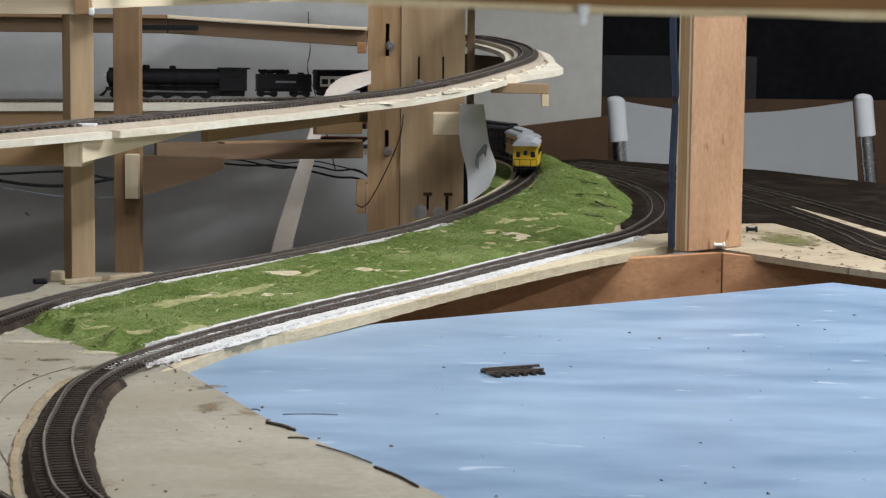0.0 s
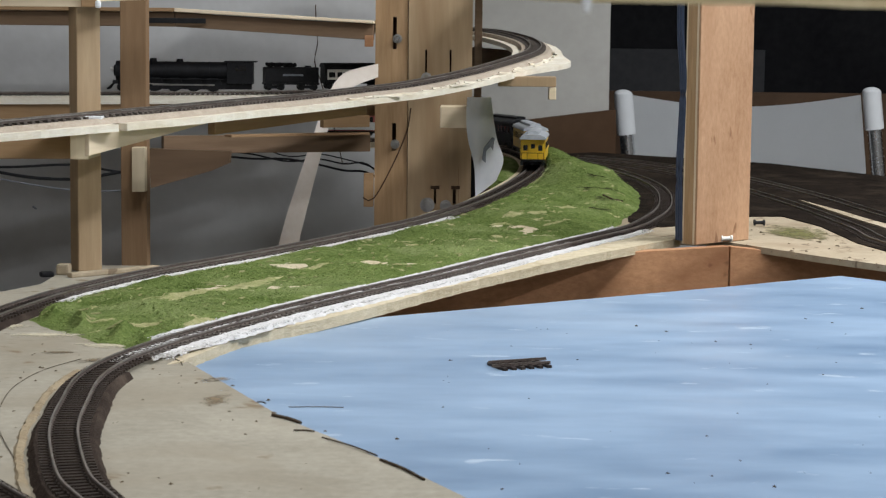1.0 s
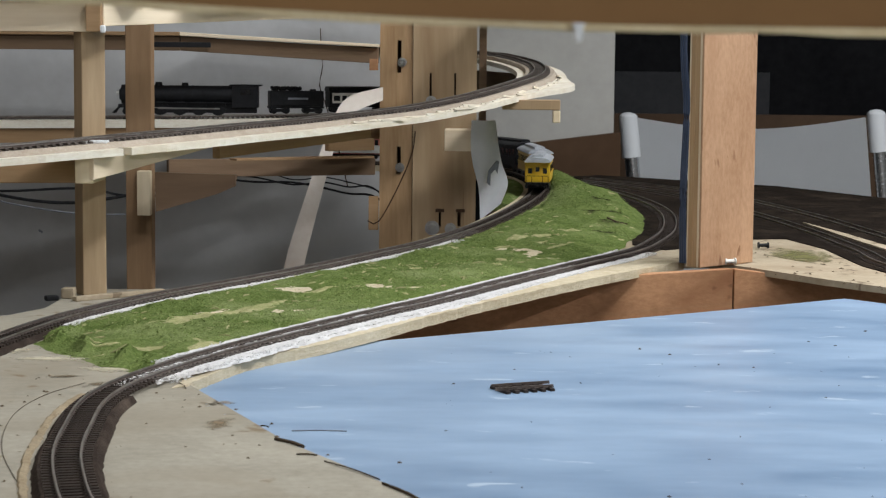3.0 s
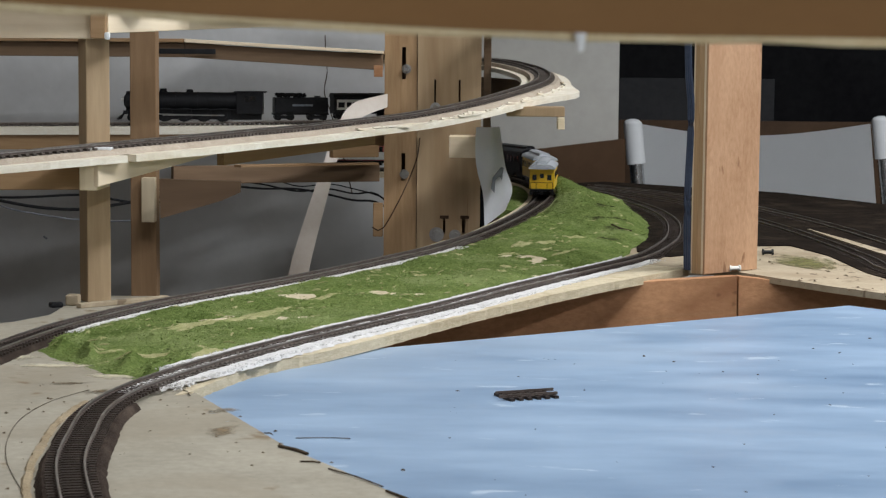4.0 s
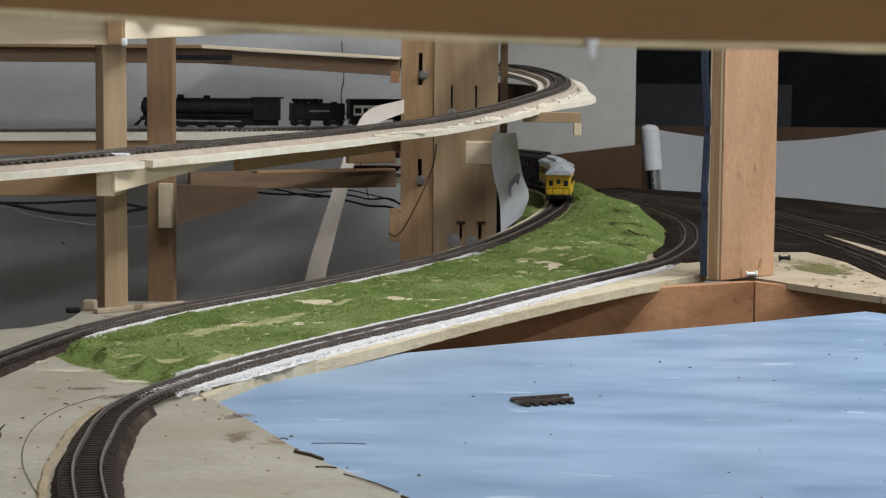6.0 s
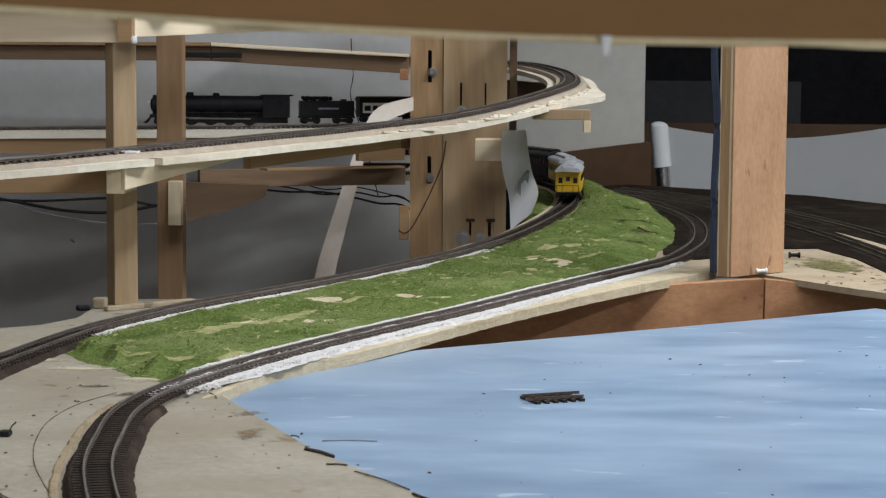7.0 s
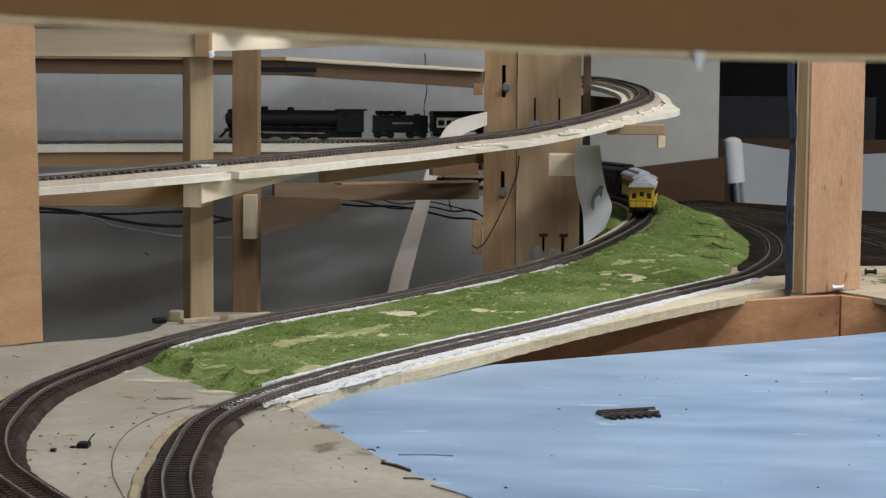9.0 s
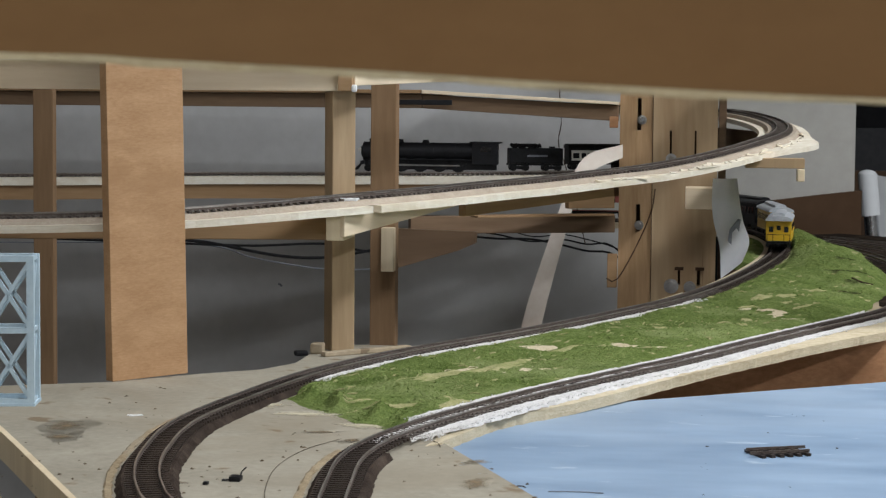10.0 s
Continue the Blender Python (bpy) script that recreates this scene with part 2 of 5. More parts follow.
# ---- building helpers ----


def mesh_of(name, bm, material):
    bmesh.ops.recalc_face_normals(bm, faces=bm.faces)
    me = bpy.data.meshes.new(name)
    bm.to_mesh(me)
    bm.free()
    me.materials.append(material)
    return me


def smooth(me, angle=40):
    for p in me.polygons:
        p.use_smooth = True
    me.set_sharp_from_angle(angle=radians(angle))


def part(name, bm, material, parent=None, label="", soft=False):
    me = mesh_of(name, bm, material)
    if soft:
        smooth(me)
    ob = new(name, me)
    if parent:
        ob.parent = parent
        ob.matrix_parent_inverse = parent.matrix_basis.inverted()
    if label:
        tagged(ob, label)
    return ob


def thing(name, place, label, category, group="", kind=""):
    ob = new(name)
    ob.empty_display_size = 0.02
    ob.matrix_basis = Matrix.Translation(place)
    return tagged(ob, label, category, group, kind)


def box(bm, x0, x1, y0, y1, z0, z1, m=None, bevel=0.0):
    made = bmesh.ops.create_cube(bm, size=1, matrix=Matrix.Translation(((x0 + x1) / 2, (y0 + y1) / 2, (z0 + z1) / 2))
                                 @ Matrix.Diagonal((x1 - x0, y1 - y0, z1 - z0, 1)))
    vs = made["verts"]
    if bevel:
        es = list({e for v in vs for e in v.link_edges})
        out = bmesh.ops.bevel(bm, geom=es, offset=bevel, segments=2, affect="EDGES", profile=0.6)
        vs = list({v for f in out["faces"] for v in f.verts} | {v for v in vs if v.is_valid})
        vs = list({v for v0 in vs for f in v0.link_faces for v in f.verts})
    if m is not None:
        bmesh.ops.transform(bm, matrix=m, verts=vs)
    return bm


def boxbm(*a, **k):
    return box(bmesh.new(), *a, **k)


def cyl(bm, a, b, r, n=14, r2=None):
    a, b = Vector(a), Vector(b)
    d = b - a
    q = d.to_track_quat("Z", "Y").to_matrix().to_4x4()
    bmesh.ops.create_cone(bm, cap_ends=True, segments=n, radius1=r, radius2=r if r2 is None else r2, depth=d.length,
                          matrix=Matrix.Translation((a + b) / 2) @ q)
    return bm


def curve(ctrl, step=0.006):
    """Points along a smooth line through the control points, evenly spaced."""
    c = [Vector(p) for p in ctrl]
    c = [2 * c[0] - c[1]] + c + [2 * c[-1] - c[-2]]
    raw = []
    for i in range(1, len(c) - 2):
        p0, p1, p2, p3 = c[i - 1:i + 3]
        for k in range(24):
            t = k / 24
            raw.append(0.5 * ((2 * p1) + (p2 - p0) * t + (2 * p0 - 5 * p1 + 4 * p2 - p3) * t * t + (3 * p1 - p0 - 3 * p2 + p3) * t ** 3))
    raw.append(c[-2])
    for _ in range(6):
        raw = [raw[0]] + [(raw[i - 1] + 2 * raw[i] + raw[i + 1]) / 4 for i in range(1, len(raw) - 1)] + [raw[-1]]
    d = [0.0]
    for a, b in zip(raw, raw[1:]):
        d.append(d[-1] + (b - a).length)
    n = max(2, int(d[-1] / step))
    s = np.linspace(0, d[-1], n + 1)
    arr = np.array([tuple(p) for p in raw])
    return [Vector(p) for p in np.stack([np.interp(s, d, arr[:, k]) for k in range(3)], 1)]


def sides(pts):
    """The unit vector to the right of the way at each point."""
    out = []
    for i in range(len(pts)):
        t = pts[min(i + 1, len(pts) - 1)] - pts[max(i - 1, 0)]
        t.z = 0
        t.normalize()
        out.append(Vector((t.y, -t.x, 0)))
    return out


def sweep(bm, pts, profile, jitter=0.0):
    """A closed profile of (right, up) carried along the points."""
    rows = []
    for p, s in zip(pts, sides(pts)):
        rows.append([bm.verts.new(p + s * (u + random.uniform(-jitter, jitter)) + Vector((0, 0, v))) for u, v in profile])
    k = len(profile)
    for a, b in zip(rows, rows[1:]):
        for i in range(k):
            bm.faces.new((a[i], a[(i + 1) % k], b[(i + 1) % k], b[i]))
    bm.faces.new(rows[0])
    bm.faces.new(rows[-1][::-1])
    return bm


def loft(bm, lines, thick=0.0, rough_edge=0.0):
    """A sheet over several lines of equally many points, with a thickness below."""
    top = [[bm.verts.new(p) for p in line] for line in lines]
    for a, b in zip(top, top[1:]):
        for i in range(len(a) - 1):
            bm.faces.new((a[i], a[i + 1], b[i + 1], b[i]))
    if thick:
        low = [[bm.verts.new(p - Vector((0, 0, thick))) for p in line] for line in lines]
        for a, b in zip(low, low[1:]):
            for i in range(len(a) - 1):
                bm.faces.new((a[i], b[i], b[i + 1], a[i + 1]))
        for t, l in ((top[0], low[0]), (top[-1], low[-1])):
            for i in range(len(t) - 1):
                bm.faces.new((t[i], l[i], l[i + 1], t[i + 1]))
        for e in (0, -1):
            for i in range(len(top) - 1):
                bm.faces.new((top[i][e], top[i + 1][e], low[i + 1][e], low[i][e]))
    return bm


def resample(pts, n):
    d = [0.0]
    for a, b in zip(pts, pts[1:]):
        d.append(d[-1] + (b - a).length)
    arr, s = np.array([tuple(p) for p in pts]), np.linspace(0, d[-1], n)
    return [Vector(p) for p in np.stack([np.interp(s, d, arr[:, k]) for k in range(3)], 1)]


def slab(bm, outline, z_top, thick):
    """A flat board of any outline; z_top is a number or a function of x, y."""
    zf = z_top if callable(z_top) else (lambda x, y: z_top)
    top = [bm.verts.new((x, y, zf(x, y))) for x, y in outline]
    low = [bm.verts.new((x, y, zf(x, y) - thick)) for x, y in outline]
    bm.faces.new(top)
    bm.faces.new(low[::-1])
    for i in range(len(top)):
        j = (i + 1) % len(top)
        bm.faces.new((top[i], low[i], low[j], top[j]))
    return bm


def wire(bm, ctrl, r, n=7, step=0.01):
    pts = curve(ctrl, step)
    rings = []
    for i, p in enumerate(pts):
        t = (pts[min(i + 1, len(pts) - 1)] - pts[max(i - 1, 0)]).normalized()
        q = t.to_track_quat("Z", "Y")
        rings.append([bm.verts.new(p + q @ Vector((r * math.cos(2 * math.pi * k / n), r * math.sin(2 * math.pi * k / n), 0))) for k in range(n)])
    for a, b in zip(rings, rings[1:]):
        for k in range(n):
            bm.faces.new((a[k], a[(k + 1) % n], b[(k + 1) % n], b[k]))
    bm.faces.new(rings[0][::-1])
    bm.faces.new(rings[-1])
    return bm


def slotted(bm, x0, x1, z0, z1, y, thick, slots):
    """An upright board with through slots (x0, x1, z0, z1)."""
    xs = sorted({x0, x1, *(v for s in slots for v in s[:2])})
    zs = sorted({z0, z1, *(v for s in slots for v in s[2:])})
    for yy in (y, y + thick):
        grid = {(i, k): bm.verts.new((a, yy, c)) for i, a in enumerate(xs) for k, c in enumerate(zs)}
        for i in range(len(xs) - 1):
            for k in range(len(zs) - 1):
                cx, cz = (xs[i] + xs[i + 1]) / 2, (zs[k] + zs[k + 1]) / 2
                if not any(s[0] < cx < s[1] and s[2] < cz < s[3] for s in slots):
                    bm.faces.new((grid[i, k], grid[i + 1, k], grid[i + 1, k + 1], grid[i, k + 1]))
    bm.edges.ensure_lookup_table()
    rim = [e for e in bm.edges if len(e.link_faces) == 1]
    pairs = {}
    for e in rim:
        key = tuple(sorted((round(v.co.x, 5), round(v.co.z, 5)) for v in e.verts))
        pairs.setdefault(key, []).append(e)
    for es in pairs.values():
        if len(es) == 2:
            a, b = es
            v0, v1 = a.verts
            w0 = min(b.verts, key=lambda w: (w.co - v0.co).length)
            w1 = b.other_vert(w0)
            bm.faces.new((v0, v1, w1, w0))
    return bm


# ---- the setting: a closed basement room ----
def room_wall(name, x0, x1, y0, y1, material, z0=-0.95, z1=1.5):
    return tagged(part(name, boxbm(x0, x1, y0, y1, z0, z1), material), "plain painted basement wall", "wall", kind="structure")


tagged(part("floor", boxbm(-3.2, 3.2, -2.6, 4.6, -1.0, -0.95), FLOOR), "grey concrete basement floor", "floor", kind="structure")
tagged(part("ceiling", boxbm(-3.2, 3.2, -2.6, 4.6, 1.5, 1.55), CEIL), "brown wooden basement ceiling", "ceiling", kind="structure")
room_wall("wall_west", -3.2, -3.1, -2.5, 4.5, GREYWALL)
room_wall("wall_east", 3.1, 3.2, -2.5, 4.5, GREYWALL)
room_wall("wall_south", -3.2, 3.2, -2.6, -2.5, GREYWALL)
room_wall("wall_north", -3.1, 0.0, 2.96, 3.02, WALL)
tagged(part("wall_panel", boxbm(-0.004, 0.2285, 2.950, 2.953, 0.02, 0.9), PANEL), "off-white wall panel behind the track loop", "wall", kind="structure")
# black wall and sheet stand in for the dark room beyond
room_wall("wall_far", -0.1, 3.1, 4.4, 4.5, BLACK)
tagged(part("backdrop", boxbm(0.23, 3.0, 4.05, 4.07, -0.95, 1.4), BLACK), "black sheet in place of the dark room beyond", "curtain", kind="structure")

# ---- lines of the tracks ----
A_CTRL = [(-0.04, 0.60, 0.009), (-0.105, 0.70, 0.009), (-0.142, 0.773, 0.009), (-0.157, 0.810, 0.009), (-0.175, 0.880, 0.009), (-0.184, 0.927, 0.009),
          (-0.190, 0.979, 0.009), (-0.197, 1.058, 0.0085), (-0.192, 1.129, 0.008), (-0.172, 1.205, 0.008), (-0.141, 1.281, 0.009),
          (-0.102, 1.363, 0.010), (-0.057, 1.448, 0.011), (-0.006, 1.542, 0.012), (0.051, 1.662, 0.013), (0.116, 1.793, 0.014),
          (0.179, 1.920, 0.015), (0.210, 2.013, 0.017), (0.235, 2.130, 0.019), (0.249, 2.291, 0.022), (0.241, 2.431, 0.025),
          (0.215, 2.559, 0.028), (0.183, 2.657, 0.031), (0.153, 2.744, 0.033)]
B_CTRL = [(-0.15, 0.72, 0.009), (-0.22, 0.83, 0.009), (-0.270, 0.913, 0.009), (-0.287, 0.953, 0.009), (-0.300, 0.993, 0.009), (-0.310, 1.034, 0.009),
          (-0.317, 1.077, 0.009), (-0.324, 1.137, 0.009), (-0.325, 1.202, 0.0085), (-0.314, 1.300, 0.008), (-0.296, 1.409, 0.008), (-0.270, 1.499, 0.008), (-0.235, 1.577, 0.009), (-0.142, 1.716, 0.014),
          (-0.072, 1.845, 0.018), (-0.019, 1.948, 0.022), (0.040, 2.131, 0.028), (0.092, 2.392, 0.035), (0.104, 2.569, 0.041),
          (0.080, 2.720, 0.045), (0.025, 2.815, 0.048), (-0.06, 2.860, 0.050), (-0.20, 2.87, 0.050), (-0.42, 2.87, 0.050)]
C_CTRL = [(0.72, 1.20, 0.010), (0.50, 1.58, 0.012), (0.420, 1.808, 0.014), (0.411, 1.951, 0.015), (0.388, 2.160, 0.018), (0.350, 2.348, 0.022),
          (0.300, 2.526, 0.026), (0.236, 2.645, 0.030), (0.165, 2.746, 0.033)]
C2_CTRL = [(0.62, 1.50, 0.011), (0.52, 1.85, 0.014), (0.471, 2.054, 0.016), (0.436, 2.258, 0.020), (0.394, 2.419, 0.024), (0.341, 2.556, 0.028),
           (0.26, 2.68, 0.032), (0.18, 2.78, 0.034)]
U_CTRL = [(-0.85, 1.54, 0.120), (-0.70, 1.51, 0.121), (-0.566, 1.49, 0.122), (-0.475, 1.49, 0.125), (-0.41, 1.505, 0.128), (-0.347, 1.532, 0.133),
          (-0.287, 1.575, 0.138), (-0.237, 1.65, 0.141), (-0.197, 1.74, 0.143), (-0.153, 1.83, 0.145), (-0.104, 1.92, 0.149),
          (-0.05, 2.00, 0.154), (0.008, 2.09, 0.164), (0.058, 2.20, 0.176), (0.094, 2.33, 0.187), (0.096, 2.47, 0.198),
          (0.064, 2.60, 0.208), (0.027, 2.68, 0.212), (-0.06, 2.75, 0.216), (-0.25, 2.79, 0.220)]
R_CTRL = [(-1.2, 2.40, 0.118), (-0.90, 2.43, 0.120), (-0.60, 2.45, 0.125), (-0.30, 2.45, 0.129), (-0.05, 2.52, 0.134), (0.0, 2.56, 0.136)]
RAIL_UP = 0.0045


def tie_mesh(material=None):
    bm = boxbm(-0.0125, 0.0125, -0.0014, 0.0014, 0, 0.0018)
    for s in (-1, 1):
        for k in (-1, 1):
            box(bm, s * 0.0069 + k * 0.0013 - 0.0006, s * 0.0069 + k * 0.0013 + 0.0006, -0.0011, 0.0011, 0.0019, 0.0026)
    return mesh_of("tie", bm, material or TIE)


TIE_MESH = tie_mesh()
DUSTY_MESH = tie_mesh(TIE_DUSTY)


def track(label, ctrl, group, single=220, beds=(), dusty=False, dusty_y=9.0):
    """Flexible track: two rails and many ties; beds are (start, end) shares of the length with a roadbed under them."""
    pts = [p - Vector((0, 0, RAIL_UP)) for p in curve(ctrl, 0.006)]
    root = thing("model_track", pts[0], label, "track", group)
    for s in (-1, 1):
        g = s * 0.0069
        rail = part("rail", sweep(bmesh.new(), pts, [(g - 0.0012, 0.0019), (g + 0.0012, 0.0019), (g + 0.0004, 0.0025), (g + 0.0004, 0.0036),
                                                     (g - 0.0004, 0.0036), (g - 0.0004, 0.0025)]), RAIL_SIDE, root)
        part("railhead", sweep(bmesh.new(), pts, [(g - 0.00055, 0.0036), (g + 0.00055, 0.0036), (g + 0.0005, 0.0045), (g - 0.0005, 0.0045)]),
             RAIL, rail, "worn bright top of the rail")
    for a, b in beds:
        n = len(pts) - 1
        seg = [p for p in pts[int(a * n):int(b * n) + 1]]
        part("roadbed", sweep(bmesh.new(), [p + Vector((0, 0, 0.0002)) for p in seg], [(-0.018, -0.0055), (-0.0140, 0), (0.0145, 0), (0.0185, -0.0055)], 0.0006),
             DARK_BED, root, "dark brown cork roadbed with worn edges")
    places = resample(pts, int(sum((b - a).length for a, b in zip(pts, pts[1:])) / 0.0062))
    rest, count = bmesh.new(), 0
    order = sides(places)
    near = sorted(range(len(places)), key=lambda i: places[i].y)[:single]
    near = set(near)
    for i, (p, s) in enumerate(zip(places, order)):
        m = Matrix.Translation(p) @ Matrix.Rotation(math.atan2(s.y, s.x) + random.uniform(-0.02, 0.02), 4, "Z")
        if i in near:
            ob = new("tie", DUSTY_MESH if dusty or dusty_y < p.y < dusty_y + 0.62 else TIE_MESH)
            ob.parent = root
            ob.matrix_parent_inverse = root.matrix_basis.inverted()
            ob.matrix_basis = m
        else:
            box(rest, -0.0125, 0.0125, -0.0014, 0.0014, 0, 0.0018, m)
            count += 1
    if count:
        tagged(part("tie_row", rest, TIE_DUSTY if dusty else TIE, root), "row of dark plastic ties", kind="stuff")
    else:
        rest.free()
    return root, pts


# ---- the decks ----
def plane_z(x, y):
    return 0.0078 + (y - 1.81) * 0.0195


main = [(0.26, 0.30), (0.14, 0.56), (0.0, 0.845), (-0.040, 0.918), (-0.079, 0.985), (-0.122, 1.085), (-0.158, 1.168), (-0.162, 1.20), (-0.19, 1.30),
        (-0.20, 1.60), (-0.24, 1.665), (-0.326, 1.665), (-0.326, 1.530), (-0.345, 1.485), (-0.391, 1.447), (-0.439, 1.394), (-0.56, 1.335), (-0.441, 1.151),
        (-0.331, 0.950), (-0.17, 0.66), (-0.02, 0.30)]
deck = thing("plywood_deck", (0, 1.0, 0), "bare birch plywood table top carrying the tracks", "table top", kind="structure")
part("table_board", slab(bmesh.new(), main, 0.0, 0.011), PLY, deck)
right = [(0.205, 1.862), (0.248, 1.860), (0.2636, 1.849), (0.340, 1.744), (0.3935, 1.683), (0.75, 1.30), (1.1, 1.6), (0.75, 2.3), (0.45, 2.75), (0.20, 2.92), (0.12, 2.93),
         (0.10, 2.5), (0.06, 2.15), (0.05, 1.95), (0.12, 1.85)]
part("right_board", slab(bmesh.new(), right, plane_z, 0.006), PLY_BROWN, deck, "dusty plywood board on the far side of the lake")

F = curve([(-0.157, 1.157, 0.0015), (-0.129, 1.254, 0.002), (-0.089, 1.320, 0.003), (-0.049, 1.395, 0.004), (0.013, 1.516, 0.006), (0.085, 1.641, 0.008),
           (0.145, 1.732, 0.010), (0.222, 1.842, 0.0115)], 0.006)
A_PTS, B_PTS = curve(A_CTRL, 0.006), curve(B_CTRL, 0.006)


def piece(pts, y0, y1, lift=0.0, shift=0.0):
    """The stretch of a line between two y, shifted to its right and lifted."""
    out = [p + s * shift + Vector((0, 0, lift)) for p, s in zip(pts, sides(pts))]
    return [q for p, q in zip(pts, out) if y0 <= p.y <= y1]


N = 130
Fs = resample(F, N)
Fs = [p + Vector((random.uniform(-1, 1) * 0.0009, random.uniform(-1, 1) * 0.0009, 0)) for p in Fs]
As = resample(piece(A_PTS, 1.12, 1.90, -0.0048), N)
Bs = resample(piece(B_PTS, 1.50, 2.02, -0.0050), N)
Gs = resample(piece(B_PTS, 1.50, 2.02, -0.0050, -0.024), N)
for i in range(22):
    for line in (As, Bs, Gs):
        line[i].z -= 0.0075 * (1 - i / 22)
part("strip_board", loft(bmesh.new(), [Fs, As, Bs, Gs], 0.0078), PLY_EDGE, deck, "rough-sawn plywood strip between the two tracks")
Br = [p for p in B_PTS if p.y > 1.98 or p.x > 0.05]
part("riser_board", sweep(bmesh.new(), Br, [(-0.0205, -0.014), (-0.0205, -0.0052), (0.022, -0.0052), (0.022, -0.014)]), PLY_EDGE, deck, "narrow plywood riser under the back track")
part("edge_trim", sweep(bmesh.new(), curve([(-0.57, 1.375, 0.0), (-0.441, 1.149, 0.0), (-0.331, 0.948, 0.0), (-0.17, 0.655, 0.0), (0.02, 0.31, 0)], 0.02),
                        [(-0.004, -0.016), (-0.004, 0.002), (0.0, 0.002), (0.0, -0.016)]), PALE, deck, "pale wooden edge trim")

lake = [(0.291, 0.269), (0.155, 0.53), (-0.019, 0.821), (-0.096, 0.966), (-0.179, 1.159), (-0.123, 1.297), (-0.05, 1.399), (0.236, 1.606), (0.349, 1.694), (0.426, 1.605), (1.162, 0.869), (1.162, 0.269)]
tagged(part("lake_board", slab(bmesh.new(), lake, -0.005, 0.006), LAKE), "hardboard sheet brush-painted light blue as a lake", "painted board", kind="structure")

# bench frame under the boards
frame_root = thing("bench_frame", (0.2, 1.5, -0.95), "brown plywood and pine bench frame under the layout", "bench")


def plank(a, b, z0, z1, thick, material, parent, name="plank", label="", rise=0.0, lift=0.0):
    """An upright board between two points of the plan."""
    a, b = Vector((*a, 0)), Vector((*b, 0))
    d = b - a
    m = Matrix.Translation((a.x, a.y, 0)) @ Matrix.Rotation(math.atan2(d.y, d.x), 4, "Z")
    bm = boxbm(0, d.length, 0, thick, z0, z1, bevel=0.0008)
    for v in bm.verts:
        f = v.co.x / d.length
        v.co.z += f * (rise if v.co.z < (z0 + z1) / 2 else lift)
    ob = part(name, bm, material, None, label)
    ob.matrix_basis = m
    if parent:
        ob.parent = parent
        ob.matrix_parent_inverse = parent.matrix_basis.inverted()
    return ob


plank((-0.12, 1.69), (0.264, 1.800), -0.16, -0.006, 0.012, LUAN_X, frame_root, "apron", "orange-brown plywood apron board", 0.0, 0.0150)
plank((0.2655, 1.803), (0.62, 1.84), -0.16, 0.0085, 0.012, LUAN_X, frame_root, "apron", "stained orange-brown plywood apron board", 0.0, -0.04)
plank((0.0, 0.32), (1.15, 0.32), -0.11, -0.012, 0.02, PINE_X, frame_root, "girder")
plank((0.35, 1.5), (1.15, 1.0), -0.11, -0.012, 0.02, PINE_X, frame_root, "girder")
for x, y in ((0.06, 0.34), (1.12, 0.34), (0.62, 1.86), (1.0, 1.55)):
    part("leg", boxbm(x - 0.02, x + 0.02, y - 0.02, y + 0.02, -0.95, -0.0125 if y < 1 else 0.0, bevel=0.002), PINE, frame_root)
low = part("lower_shelf", slab(bmesh.new(), [(-1.3, 0.35), (-0.05, 0.35), (-0.20, 0.66), (-0.35, 0.94), (-0.47, 1.15), (-0.62, 1.36), (-1.3, 1.36)], -0.012, 0.012), OLIVE)
tagged(low, "olive-brown board beside the plywood deck", "board", kind="structure")

# ---- tracks ----
track("black plastic flexible track curving round the lake shore", A_CTRL, "model tracks", 290, beds=((0.0, 0.235), (0.60, 1.0)), dusty_y=1.15)
track("black plastic flexible track along the back of the grass", B_CTRL, "model tracks", 290, beds=((0.0, 0.31), (0.50, 1.0)), dusty_y=1.42)
track("dark weathered track on the plywood beyond the post", C_CTRL, "model tracks", 80, beds=((0.0, 1.0),))
track("dark weathered siding on the plywood beyond the post", C2_CTRL, "model tracks", 60, beds=((0.0, 1.0),))

# ---- raised loop ----
_, U = track("dark track on the raised curved deck", U_CTRL, "model tracks", 260, dusty=True)
upper = thing("raised_deck", (-0.29, 1.57, 0.13), "pale curved plywood deck carrying the raised track", "deck")
cork = [p - Vector((0, 0, 0.0002)) for p in U]
part("cork_roadbed", sweep(bmesh.new(), cork, [(-0.019, -0.0045), (-0.017, 0), (0.017, 0), (0.021, -0.0045)], 0.0005), TAN, upper, "tan cork strip under the track")
cut = next(i for i, p in enumerate(U) if p.x > -0.284)
for k, (seg, wide) in enumerate(((U[:cut], 0.031), (U[cut:], 0.031))):
    line = [p - Vector((0, 0, 0.0048)) for p in seg]
    bm = bmesh.new()
    rows = [[], []]
    for i, (p, s) in enumerate(zip(line, sides(line))):
        grow = 0.029 * math.exp(-((p.x - 0.085) / 0.03) ** 2 - ((p.y - 2.24) / 0.08) ** 2)
        rows[0].append(p + s * (wide + grow + random.uniform(-0.0006, 0.0006)))
        rows[1].append(p - s * 0.028)
    part("plywood_board", loft(bm, rows, 0.0058), PLY_UP, upper, "pale plywood board with a bright sawn edge")
bm = bmesh.new()
